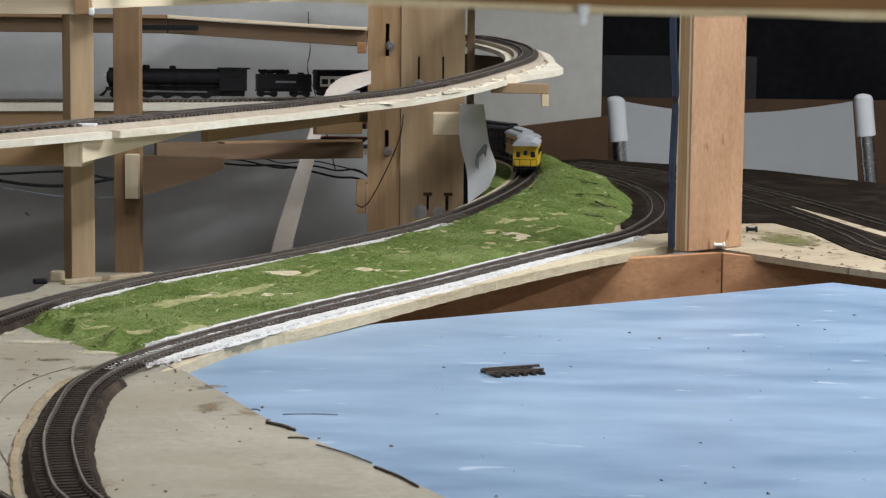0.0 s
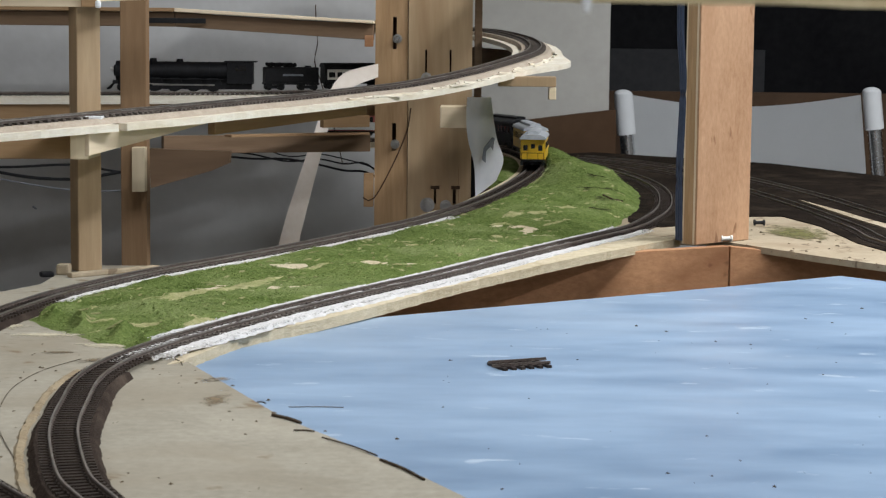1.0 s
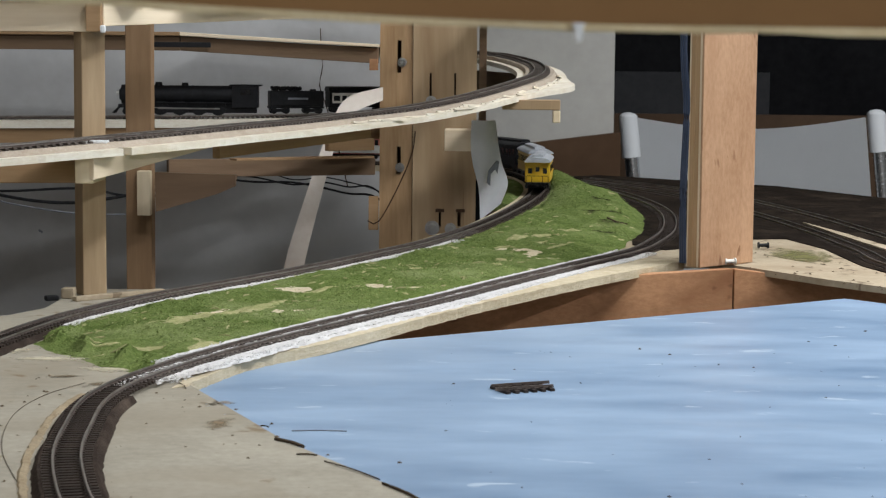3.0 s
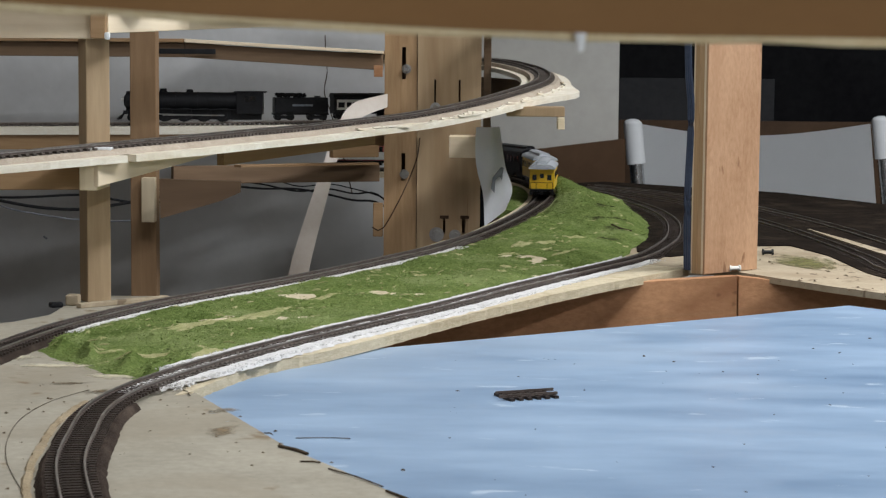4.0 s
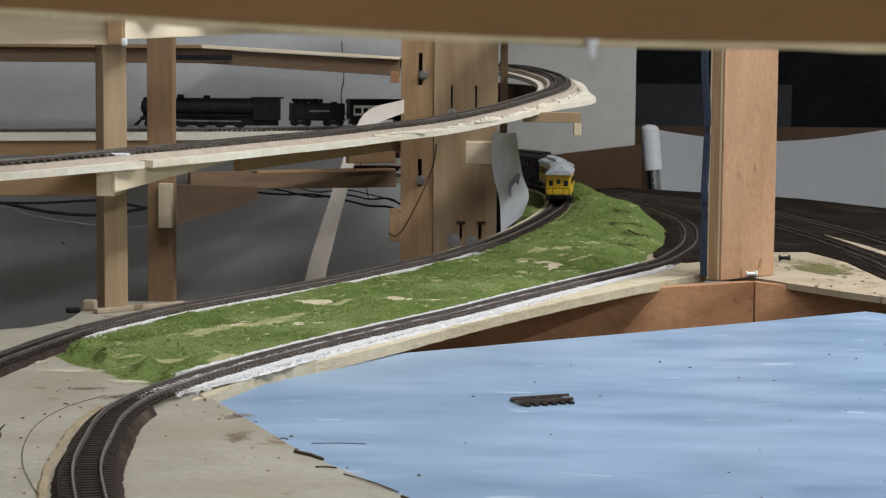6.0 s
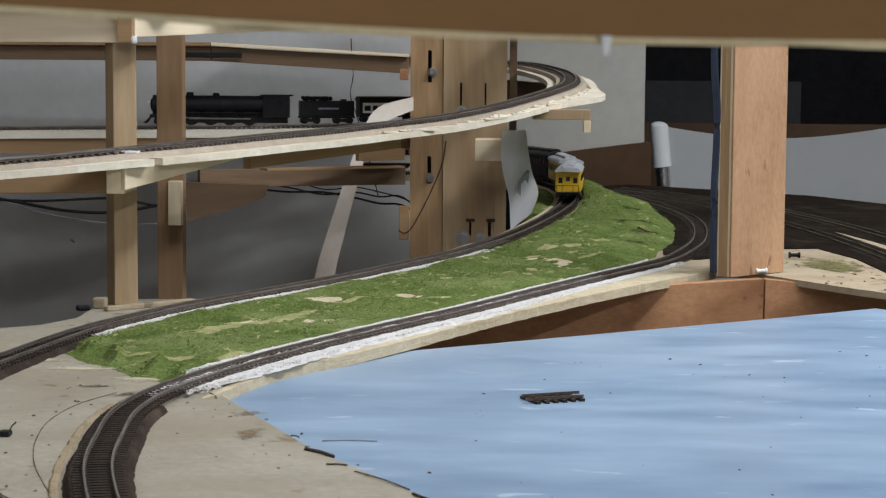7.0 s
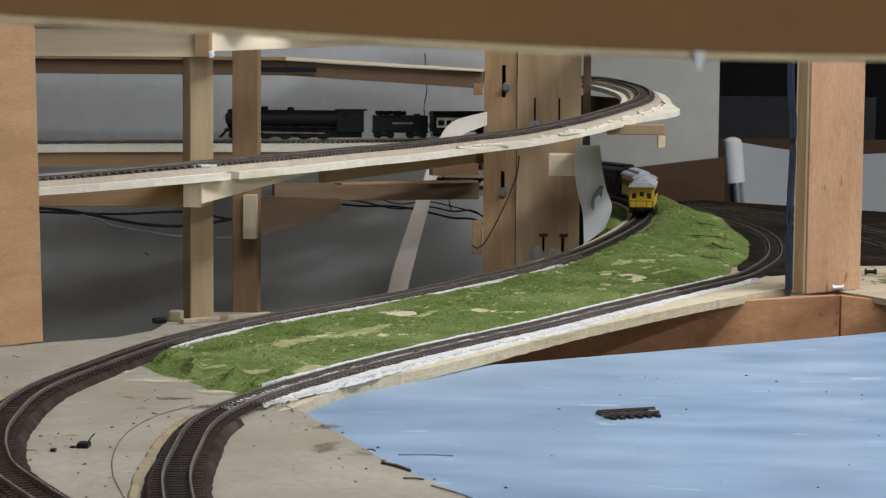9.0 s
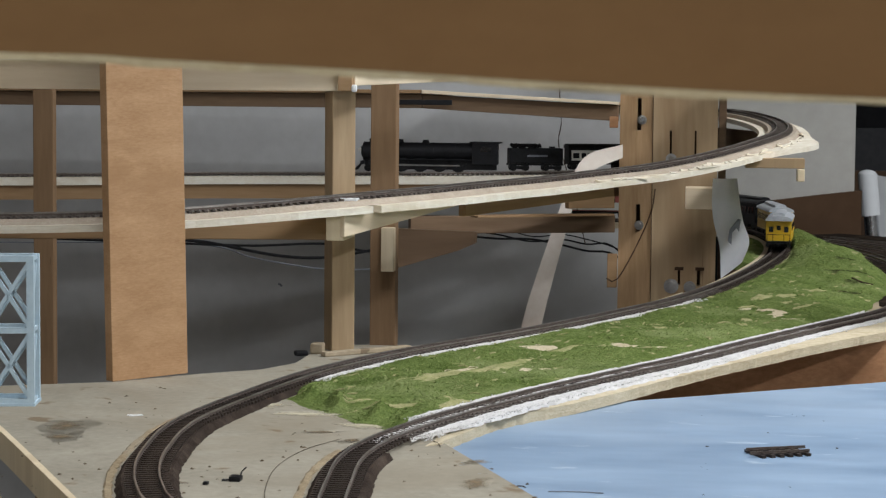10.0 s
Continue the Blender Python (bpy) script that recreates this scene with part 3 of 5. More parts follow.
for i in range(46):
    p = U[int(len(U) * (0.44 + 0.27 * random.random()))]
    k = U.index(p)
    s = sides(U[max(0, k - 1):k + 2])[1]
    m = Matrix.Translation(p + s * random.uniform(0.018, 0.031) + Vector((0, 0, -0.0044))) @ Matrix.Rotation(math.atan2(-s.x, s.y) + random.gauss(0, 0.10), 4, "Z") @ Matrix.Rotation(random.gauss(0, 0.05), 4, "Y")
    box(bm, -random.uniform(0.006, 0.026), random.uniform(0.006, 0.020), -0.0011, 0.0011, -0.0004, random.uniform(0.0005, 0.0017), m)
tagged(part("splinters", bm, PLY_UP, upper, "loose slivers and shims along the deck edge"), kind="stuff")
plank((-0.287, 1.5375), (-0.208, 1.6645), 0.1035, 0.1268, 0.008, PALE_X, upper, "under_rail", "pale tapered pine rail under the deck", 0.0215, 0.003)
# browner wood here paints the shadow of the deck on the rail
plank((-0.208, 1.715), (-0.085, 1.95), 0.1125, 0.1298, 0.008, PINE_X, upper, "under_rail", "pine rail under the deck, browner wood for its shaded stretch", 0.010, 0.010)
# left rail takes the brown wood too, for the same deck shadow
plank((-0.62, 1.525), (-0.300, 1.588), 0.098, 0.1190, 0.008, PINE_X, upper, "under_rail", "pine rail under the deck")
part("joint_block", boxbm(-0.303, -0.2880, 1.540, 1.594, 0.1005, 0.1268, bevel=0.001), PALE, upper, "sawn end of a pine block")
part("glue_blob", boxbm(-0.300, -0.280, 1.556, 1.572, 0.1322, 0.1348, bevel=0.001), GLUE, upper, "dried white glue")
part("cross_bracket", boxbm(0.050, 0.114, 2.14, 2.17, 0.147, 0.158, bevel=0.001), PINE_PALE, upper, "pale wooden bracket under the loop")
part("bracket_leg", boxbm(0.106, 0.114, 2.137, 2.16, 0.133, 0.1462, bevel=0.001), PALE, upper)
part("support_block", boxbm(-0.016, 0.026, 2.30, 2.36, 0.093, 0.118, bevel=0.001), PALE_X, upper, "pale block screwed under the deck")
part("screw_cap", cyl(bmesh.new(), (0.028, 2.302, 0.098), (0.028, 2.294, 0.098), 0.0032, 10), GLUE, upper, soft=True)

# top level over the posts
top = thing("top_deck", (-0.29, 1.6, 0.23), "pale pine rails of the topmost deck", "deck")
plank((-1.0, 1.612), (-0.304, 1.612), 0.2235, 0.2485, 0.012, PALE_X, top, "rail_board", "pale pine rail")
plank((-0.289, 1.596), (-0.06, 1.90), 0.2280, 0.2505, 0.012, PALE_X, top, "rail_board", "pale pine rail", 0.0175, 0.0095)
part("joint_end", boxbm(-0.3035, -0.2905, 1.592, 1.611, 0.2235, 0.2485, bevel=0.001), PINE_X, top, "sawn end grain at the joint")
part("glue_blob", boxbm(-0.2915, -0.2870, 1.590, 1.597, 0.2225, 0.2290, bevel=0.002), GLUE, top, "dried white glue drip")
# board out of view, added over the loop to darken the tunnel track
tb = [p + Vector((0, 0, 0.11)) for p in U if p.x > -0.28 and p.y > 1.66]
part("loop_board", sweep(bmesh.new(), tb, [(0.028, 0), (0.028, 0.007), (-0.03, 0.007), (-0.03, 0)]), PLY_UP, top, "unseen plywood loop added to shade the tracks below")
tb = [Vector((x, y, 0.2505)) for x, y in ((-1.0, 1.606), (-0.32, 1.606), (-0.26, 1.64), (-0.15, 1.77))]
part("deck_board", sweep(bmesh.new(), curve(tb, 0.02), [(0.006, 0), (0.006, 0.007), (-0.06, 0.007), (-0.06, 0)]), PLY_UP, top)

# ---- posts ----


def post(label, x0, x1, y0, y1, z0, z1, material, group="wooden posts", name="wooden_post", lean=0.0):
    ob = part(name, boxbm(x0, x1, y0, y1, z0, z1, bevel=0.0012), material)
    return tagged(ob, label, "post", group)


fp = post("square pine post standing on the plywood deck", -0.0105, 0.0105, -0.0105, 0.0105, 0.0, 0.52, PINE_PALE)
fp.matrix_basis = Matrix.Translation((-0.3075, 1.628, 0)) @ Matrix.Rotation(radians(30), 4, "Z")
post("brown pine post behind the raised deck, darkened for shade", -0.3425, -0.3155, 2.0, 2.022, -0.95, 0.52, PINE_SHADED)
post("brown pine post before the white wall, darkened for shade", -0.7095, -0.687, 2.0, 2.012, -0.95, 0.52, PINE_SHADED)

big = thing("slotted_post", (-0.04, 2.42, -0.95), "broad pine post of two slotted boards with bolts", "post", "wooden posts")
part("front_board", slotted(bmesh.new(), -0.0575, 0.0215, -0.95, 0.52, 2.42, 0.019,
                            [(-0.037, -0.0345, 0.153, 0.184), (-0.0065, -0.0042, 0.153, 0.184), (-0.0245, -0.0215, -0.008, 0.013),
                             (-0.001, 0.003, -0.008, 0.013)]), PINE_PALE, big, "wide pine board with cut slots")
part("side_board", slotted(bmesh.new(), -0.099, -0.0585, -0.95, 0.52, 2.425, 0.019,
                           [(-0.0775, -0.0725, 0.184, 0.224), (-0.0775, -0.0725, 0.058, 0.092)]), PINE, big, "narrow pine board with cut slots")
# dark backing and face boxes paint the shade inside the slots
part("back_board", boxbm(-0.095, 0.018, 2.4465, 2.47, -0.95, 0.52), HOLE, big, "board behind the slots, coloured dark for their shade")
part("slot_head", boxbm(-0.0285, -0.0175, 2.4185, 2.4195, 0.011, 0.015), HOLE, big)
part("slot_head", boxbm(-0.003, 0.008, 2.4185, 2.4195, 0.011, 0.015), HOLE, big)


def bolt(x, y, z, r, parent, label="zinc bolt with a washer", metal=None):
    w = part("washer", cyl(bmesh.new(), (x, y, z), (x, y - 0.0015, z), r, 20), BOLT, parent, "", True)
    h = part("bolt_head", cyl(bmesh.new(), (x, y - 0.0015, z), (x, y - 0.006, z), r * 0.62, 6), metal or BOLT, parent, label)
    return w


bolt(-0.0715, 2.425, 0.197, 0.0058, big, "shiny steel bolt head", STEEL)
bolt(-0.0735, 2.425, 0.066, 0.0058, big, "dull steel bolt head")
bolt(-0.0325, 2.42, -0.0090, 0.0092, big)
bolt(-0.0095, 2.42, -0.0100, 0.0075, big)
bolt(-0.035, 2.42, 0.149, 0.0068, big, "white-painted bolt head")

rp = thing("plywood_post", (0.231, 1.807, -0.2), "orange-brown plywood post with a striped sawn edge", "post", "wooden posts")
turn = Matrix.Translation((0.2335, 1.8055, 0)) @ Matrix.Rotation(math.atan2(0.059, 0.060), 4, "Z")
ob = part("face_veneer", boxbm(0, 0.0800, 0, 0.0025, 0.0092, 0.62, bevel=0.0005), LUAN, None, "reddish face veneer")
ob.matrix_basis = turn
core = []
ply = (0.0, 0.0022, 0.0075, 0.0128, 0.0150)
for i in range(4):
    c = part("ply_layer", boxbm(0.0005 * (i % 2), 0.0795, 0.0026 + ply[i], 0.0025 + ply[i + 1], 0.0092, 0.62), (PALE, PINE, PINE, PALE)[i], None)
    c.matrix_basis = turn
    core.append(c)
for o in [ob, *core]:
    o.parent = rp
    o.matrix_parent_inverse = rp.matrix_basis.inverted()
cord = thing("blue_cable_bundle", (0.218, 1.82, 0.0), "slate-blue cables taped along the edge of the post", "cable", "cables")
for k in range(3):
    part("strand", wire(bmesh.new(), [(0.2205 - 0.0017 * k, 1.8185 + 0.002 * k, 0.012), (0.2195 - 0.0017 * k + random.uniform(-.001, .001), 1.8185 + 0.002 * k, 0.08),
                                      (0.2215 - 0.0017 * k, 1.8185 + 0.002 * k, 0.16), (0.2175 - 0.0017 * k, 1.8185 + 0.002 * k, 0.22), (0.217 - 0.0017 * k, 1.8185 + 0.002 * k, 0.4)],
                        0.0016), BLUE_CABLE, cord)

lp = part("hardboard_post", boxbm(0, 0.0672, 0, 0.010, 0.0, 0.60, bevel=0.0006), HARD)
lp.matrix_basis = Matrix.Translation((-0.4395, 1.393, 0)) @ Matrix.Rotation(math.atan2(0.049, 0.046), 4, "Z") @ Matrix.Rotation(radians(-1.2), 4, "Y")
tagged(lp, "flat reddish-brown hardboard post standing on the plywood", "post", "wooden posts")

# ---- fascia board close to the eye ----
edge = curve([(-0.60, 0.30, 0.2225), (-0.30, 0.30, 0.2215), (-0.133, 0.30, 0.2195), (-0.10, 0.30, 0.2182), (-0.06, 0.30, 0.2164), (-0.02, 0.30, 0.2142),
              (0.035, 0.30, 0.2120), (0.096, 0.30, 0.2115), (0.25, 0.30, 0.2105), (0.6, 0.30, 0.208)], 0.008)
fas = thing("fascia_board", (0, 0.30, 0.22), "brown fascia board of an upper deck with a frayed lower edge", "board")
bm = bmesh.new()
loft(bm, [[Vector((p.x, 0.30, p.z + 0.0012)) for p in edge], [Vector((p.x, 0.30, 0.255)) for p in edge],
          [Vector((p.x, 0.306, 0.255)) for p in edge], [Vector((p.x, 0.306, p.z + 0.0012)) for p in edge], [Vector((p.x, 0.30, p.z + 0.0012)) for p in edge]])
part("face", bm, FASCIA, fas, "smooth brown face")
bm = bmesh.new()
low = [Vector((p.x, 0.2995, p.z + 0.0012)) for p in edge]
dip = [Vector((p.x, 0.3, p.z + random.uniform(-0.0005, 0.0003))) for p in edge]
back = [Vector((p.x, 0.3066, p.z + random.uniform(-0.0003, 0.0003))) for p in edge]
up = [Vector((p.x, 0.3066, p.z + 0.0012)) for p in edge]
loft(bm, [low, dip, back, up])
part("frayed_edge", bm, FUZZ, fas, "pale frayed lower edge")
part("glue_drip", cyl(bmesh.new(), (0.040, 0.2985, 0.2132), (0.040, 0.2985, 0.2098), 0.0012, 10, 0.0006), GLUE, fas, "dried glue drip", True)

for x in (-0.55, 0.55):
    part("hanger", boxbm(x - 0.02, x + 0.02, 0.307, 0.325, 0.235, 1.5, bevel=0.001), PINE, fas, "pine hanger fixed to the ceiling")

# ---- rear shelves ----
_, R = track("dark track on the rear shelf", R_CTRL, "model tracks", 0, dusty=True)
shelf = thing("rear_shelf", (-0.5, 2.45, 0.11), "pale plywood shelf carrying the rear track", "shelf")
part("shelf_board", sweep(bmesh.new(), [p - Vector((0, 0, 0.0004)) for p in R], [(-0.03, -0.010), (-0.03, 0), (0.03, 0), (0.03, -0.010)]), PLY_UP, shelf)
part("shelf_rail", sweep(bmesh.new(), [p - Vector((0, 0, 0.0108)) for p in R], [(0.012, -0.018), (0.012, 0), (0.026, 0), (0.026, -0.018)]), PINE_X, shelf)
upshelf = thing("upper_rear_shelf", (-0.4, 2.4, 0.22), "dark brown rear rail with a pale plywood strip on top", "shelf")
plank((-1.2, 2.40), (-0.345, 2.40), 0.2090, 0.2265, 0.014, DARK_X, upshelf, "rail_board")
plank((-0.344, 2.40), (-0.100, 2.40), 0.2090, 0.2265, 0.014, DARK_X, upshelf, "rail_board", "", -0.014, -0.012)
# only the front edge shows; the depth is added to shade the upper wall
plank((-1.9, 2.392), (-0.345, 2.392), 0.2272, 0.2318, 0.40, PINE_X, upshelf, "top_board", "pine shelf board with unseen depth added to shade the wall")
plank((-0.344, 2.392), (-0.100, 2.392), 0.2272, 0.2318, 0.40, PALE_X, upshelf, "top_board", "pale plywood shelf board with unseen depth added to shade the wall", -0.012, -0.013)
part("rail_end", boxbm(-0.1105, -0.1000, 2.3895, 2.3985, 0.1870, 0.2010, bevel=0.0006), LUAN_X, upshelf, "orange-brown rail end")
plank((-0.388, 2.38), (-0.305, 2.386), 0.2130, 0.2195, 0.006, BLACKP, upshelf, "clamp_bar", "black clamp bar")
cross = thing("cross_rails", (-0.2, 2.2, 0.07), "brown rails and gusset tying the posts together", "frame")
bm = bmesh.new()
v = [(-0.343, 0.071), (-0.251, 0.069), (-0.252, 0.056), (-0.272, 0.047), (-0.342, 0.026)]
fr = [bm.verts.new((x, 2.19, z)) for x, z in v]
bk = [bm.verts.new((x, 2.203, z)) for x, z in v]
bm.faces.new(fr)
bm.faces.new(bk[::-1])
for i in range(5):
    bm.faces.new((fr[i], fr[(i + 1) % 5], bk[(i + 1) % 5], bk[i]))
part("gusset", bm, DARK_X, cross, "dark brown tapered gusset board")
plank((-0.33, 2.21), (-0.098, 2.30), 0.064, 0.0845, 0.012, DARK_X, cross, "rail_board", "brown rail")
plank((-0.25, 2.19), (-0.098, 2.28), 0.0848, 0.0875, 0.02, PINE_X, cross, "rail_board", "thin pine strip")
plank((-0.150, 2.25), (-0.098, 2.28), 0.094, 0.108, 0.010, PINE_X, cross, "rail_board", "short pine rail")
part("pale_block", boxbm(-0.3285, -0.3150, 1.985, 1.9995, 0.0385, 0.0845, bevel=0.0008), PALE, cross, "pale pine block on the post")
plank((-0.66, 2.2), (-0.647, 2.2), 0.018, 0.042, 0.02, PINE_X, cross, "rail_end")
plank((-0.112, 2.415), (-0.100, 2.415), -0.012, 0.03, 0.012, PINE_X, cross, "rail_end")

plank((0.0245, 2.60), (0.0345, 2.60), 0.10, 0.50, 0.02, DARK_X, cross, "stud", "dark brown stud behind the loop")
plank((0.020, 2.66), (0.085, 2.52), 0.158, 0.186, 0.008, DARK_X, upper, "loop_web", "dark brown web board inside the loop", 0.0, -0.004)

# tape strip and sheet of paper


def strip(bm, left, right_, thick):
    loft(bm, [left, right_], 0)
    for f in list(bm.faces):
        f.normal_update()
    geo = bmesh.ops.solidify(bm, geom=list(bm.faces), thickness=thick)
    return bm


la = curve([(-0.2299, 2.395, -0.1325), (-0.2170, 2.395, -0.0640), (-0.2031, 2.395, -0.0122), (-0.1679, 2.395, 0.0941), (-0.1522, 2.400, 0.1339), (-0.1374, 2.405, 0.1543), (-0.0949, 2.415, 0.1663)], 0.012)
ra = curve([(-0.2040, 2.395, -0.1325), (-0.1920, 2.395, -0.0622), (-0.1781, 2.395, -0.0030), (-0.1522, 2.395, 0.0951), (-0.1430, 2.400, 0.1191), (-0.1282, 2.405, 0.1358), (-0.0949, 2.415, 0.1496)], 0.012)
tagged(part("tape_strip", strip(bmesh.new(), resample(la, 40), resample(ra, 40), 0.0012), STRAP), "bent strip of pale paper tape hanging from the frame", "tape")
pa = thing("paper_sheet", (0.03, 2.29, 0.12), "curled white paper sheet hanging beside the tunnel track", "paper")
la = resample(curve([(0.016, 2.285, 0.130), (0.0150, 2.28, 0.105), (0.0175, 2.28, 0.08), (0.0250, 2.285, 0.050), (0.0270, 2.29, 0.012)], 0.004), 30)
ra = resample(curve([(0.044, 2.300, 0.130), (0.0475, 2.30, 0.105), (0.0520, 2.30, 0.08), (0.0600, 2.31, 0.055), (0.0520, 2.32, 0.030)], 0.004), 30)
cols = []
for j in range(9):
    f = j / 8
    cols.append([a.lerp(b, f) + Vector((0, -0.007 * math.sin(math.pi * f) * (1 - 0.4 * i / 29) + 0.003 * math.sin(5 * f + i * 0.22), 0)) for i, (a, b) in enumerate(zip(la, ra))])
bm = bmesh.new()
loft(bm, cols)
bmesh.ops.solidify(bm, geom=list(bm.faces), thickness=0.0005)
part("sheet", bm, PAPER, pa, soft=True)
bm = bmesh.new()
vs = [bm.verts.new(c) for c in ((0.034, 2.270, 0.058), (0.036, 2.270, 0.072), (0.0455, 2.274, 0.084), (0.049, 2.278, 0.083), (0.047, 2.277, 0.068), (0.044, 2.274, 0.073), (0.039, 2.270, 0.068), (0.0385, 2.270, 0.054))]
bm.faces.new(vs)
part("printed_mark", bm, GREYPRINT, pa, "grey printed patch")

# ---- brown backdrop and chair beyond ----
fence = part("curved_backdrop", sweep(bmesh.new(), curve([(0.03, 2.79, -0.010), (0.07, 2.82, -0.006), (0.11, 2.85, -0.002), (0.17, 2.89, 0.004), (0.236, 2.935, 0.010)], 0.02),
                                      [(0.004, -0.2), (0.004, 0.083), (-0.004, 0.083), (-0.004, -0.2)]), BROWN)
tagged(fence, "low brown curved hardboard backdrop", "board", kind="structure")
tagged(part("back_board", boxbm(0.20, 1.6, 3.75, 3.76, -0.95, 0.098), BROWN), "low brown hardboard backdrop behind the chair", "board", kind="structure")
tagged(part("dark_panel", boxbm(0.30, 0.612, 3.98, 4.0, -0.95, 0.176), CHARCOAL), "charcoal panel leaning before the black sheet", "panel")


def chair():
    root = thing("folding_chair", (0.5, 3.6, -0.95), "folding chair with white canvas back and steel tubes", "chair")
    for x, b, z0, dx in ((0.288, 0.100, 0.03, 0.012), (0.722, 0.109, 0.044, 0.014)):
        lower, upper_end = Vector((x + dx * 6, 3.46, -0.60)), Vector((x, 3.45, b))
        f = (z0 + 0.60) / (b + 0.60)
        seam = lower.lerp(upper_end, f)
        part("back_tube", cyl(bmesh.new(), lower, seam + (upper_end - seam) * 0.2, 0.0125, 18), STEEL, root, "polished steel tube", True)
        bm = cyl(bmesh.new(), seam, upper_end, 0.0165, 18)
        bmesh.ops.create_uvsphere(bm, u_segments=18, v_segments=9, radius=0.0164, matrix=Matrix.Translation(upper_end) @ Matrix.Diagonal((1, 1, 0.55, 1)))
        part("sleeve", bm, CLOTH, root, "white canvas sleeve", True)
    rows = []
    for k in range(9):
        z = -0.20 + 0.30 * k / 8
        line = []
        for i in range(25):
            u = i / 24
            sag = 0.022 * math.sin(math.pi * u) * (k / 8) ** 2
            line.append(Vector((0.300 + (0.704 - 0.300) * u + 0.03 * (1 - k / 8), 3.452 + 0.035 * math.sin(math.pi * u), z + 0.004 * u - sag)))
        rows.append(line)
    bm = bmesh.new()
    loft(bm, rows)
    bmesh.ops.solidify(bm, geom=list(bm.faces), thickness=0.002)
    part("backrest", bm, CLOTH, root, "taut white canvas", True)
    part("seat", boxbm(0.31, 0.76, 3.47, 3.86, -0.50, -0.49, bevel=0.003), CLOTH, root)
    for a, b in (((0.36, 3.46, -0.60), (0.34, 3.85, -0.95)), ((0.81, 3.46, -0.60), (0.79, 3.85, -0.95)), ((0.34, 3.85, -0.50), (0.36, 3.42, -0.95)), ((0.79, 3.85, -0.50), (0.81, 3.42, -0.95))):
        part("leg", cyl(bmesh.new(), a, b, 0.0125, 14), STEEL, root, "", True)
    return root


chair()

# ---- ground cover on the strip ----
MOSS = stain_paint("olive_scatter", (0.15, 0.14, 0.055))
CINDER = surf("dark_cinders", (0.006, 0.0045, 0.0035), (0.026, 0.019, 0.0145), (0.042, 0.031, 0.022), (1, 1, 1), 60, 500, 0.95, 0, 0.9, 0.002)
bm = slab(bmesh.new(), [(0.215, 1.955), (0.25, 1.985), (0.30, 2.06), (0.355, 2.07), (0.38, 1.98), (0.392, 1.84), (0.44, 1.66), (0.62, 1.34), (0.80, 1.26), (1.08, 1.60), (0.745, 2.295),
                        (0.447, 2.742), (0.20, 2.912), (0.125, 2.922), (0.13, 2.72), (0.17, 2.60), (0.20, 2.42), (0.20, 2.2), (0.185, 2.0)], lambda x, y: plane_z(x, y) + 0.0010, 0.0008)
tagged(part("cinder_bed", bm, CINDER), "dark brown cinder ballast beneath the far tracks", "ballast", kind="structure")

bm = slab(bmesh.new(), [(0.399, 2.232), (0.414, 2.120), (0.432, 2.010), (0.448, 1.930), (0.500, 1.740), (0.560, 1.560), (0.580, 1.575), (0.515, 1.760), (0.462, 1.945), (0.444, 2.020), (0.424, 2.125)],
          lambda x, y: plane_z(x, y) + 0.0026, 0.0022)
tagged(part("dust_strip", bm, PLY_BROWN), "pale dusty strip of bare board between the far tracks", "board", kind="structure")
bm = slab(bmesh.new(), [(0.285, 2.010), (0.335, 2.03), (0.385, 2.000), (0.400, 1.900), (0.405, 1.800), (0.374, 1.822), (0.335, 1.880), (0.300, 1.940)], lambda x, y: plane_z(x, y) + 0.0008, 0.0006)
tagged(part("moss_patch", bm, MOSS), "thin olive scatter of ground cover on the board", "ground cover", kind="structure")

NA, NB = 190, 44
ga = [p + s * (-0.0165 - 0.011 * max(0.0, min(1.0, (p.y - 1.86) / 0.15)) + 0.0035 * noise.noise(p * 40)) for p, s in zip(A_PTS, sides(A_PTS))]
gb = [p + s * (0.0165 + 0.0030 * noise.noise(p * 35)) for p, s in zip(B_PTS, sides(B_PTS))]
ga = resample([q for p, q in zip(A_PTS, ga) if p.y >= 1.185], NA)
gb = resample([q for p, q in zip(B_PTS, gb) if p.y >= 1.325 and not (p.y > 2.50)], NA)
rows = []
for k in range(NB):
    v = k / (NB - 1)
    line = []
    for i in range(NA):
        u = i / (NA - 1)
        p = ga[i].lerp(gb[i], v)
        rim = min(1.0, 9 * min(v, 1 - v, u * 2.2))
        z = p.z - 0.0042 + rim * 0.0030
        z += rim * (0.0022 * noise.noise(p * 85) + 0.0012 * noise.noise(p * 240) + 0.0050 * noise.noise(p * 20))
        far = max(0.0, min(1.0, (p.y - 1.95) / 0.35))
        z += far * rim * (0.014 * math.sin(math.pi * min(1, v * 1.05)) + 0.010 * noise.noise(p * 13))
        curl = max(0.0, 1 - u / 0.03)
        z += 0.0085 * math.exp(-((u - 0.020) / 0.009) ** 2) * max(0.0, math.sin(v * 24 + 3 * noise.noise(p * 25))) * min(1.0, 6 * v, 6 - 6 * v)
        p = Vector((p.x + curl * 0.012 * noise.noise(p * 30), p.y + curl * 0.02 * noise.noise(p * 24), z))
        p.z -= 0.0042 * max(0.0, 1 - u / 0.05)
        line.append(p)
    rows.append(line)
bm = bmesh.new()
loft(bm, rows)
from mathutils.bvhtree import BVHTree
turf_tree = BVHTree.FromBMesh(bm)
inner = piece(B_PTS, 2.33, 2.66, -0.006)
verge = sweep(bmesh.new(), inner, [(-0.020, -0.008), (-0.020, 0.0), (-0.034, 0.003), (-0.052, 0.001), (-0.052, -0.008)], 0.0012)
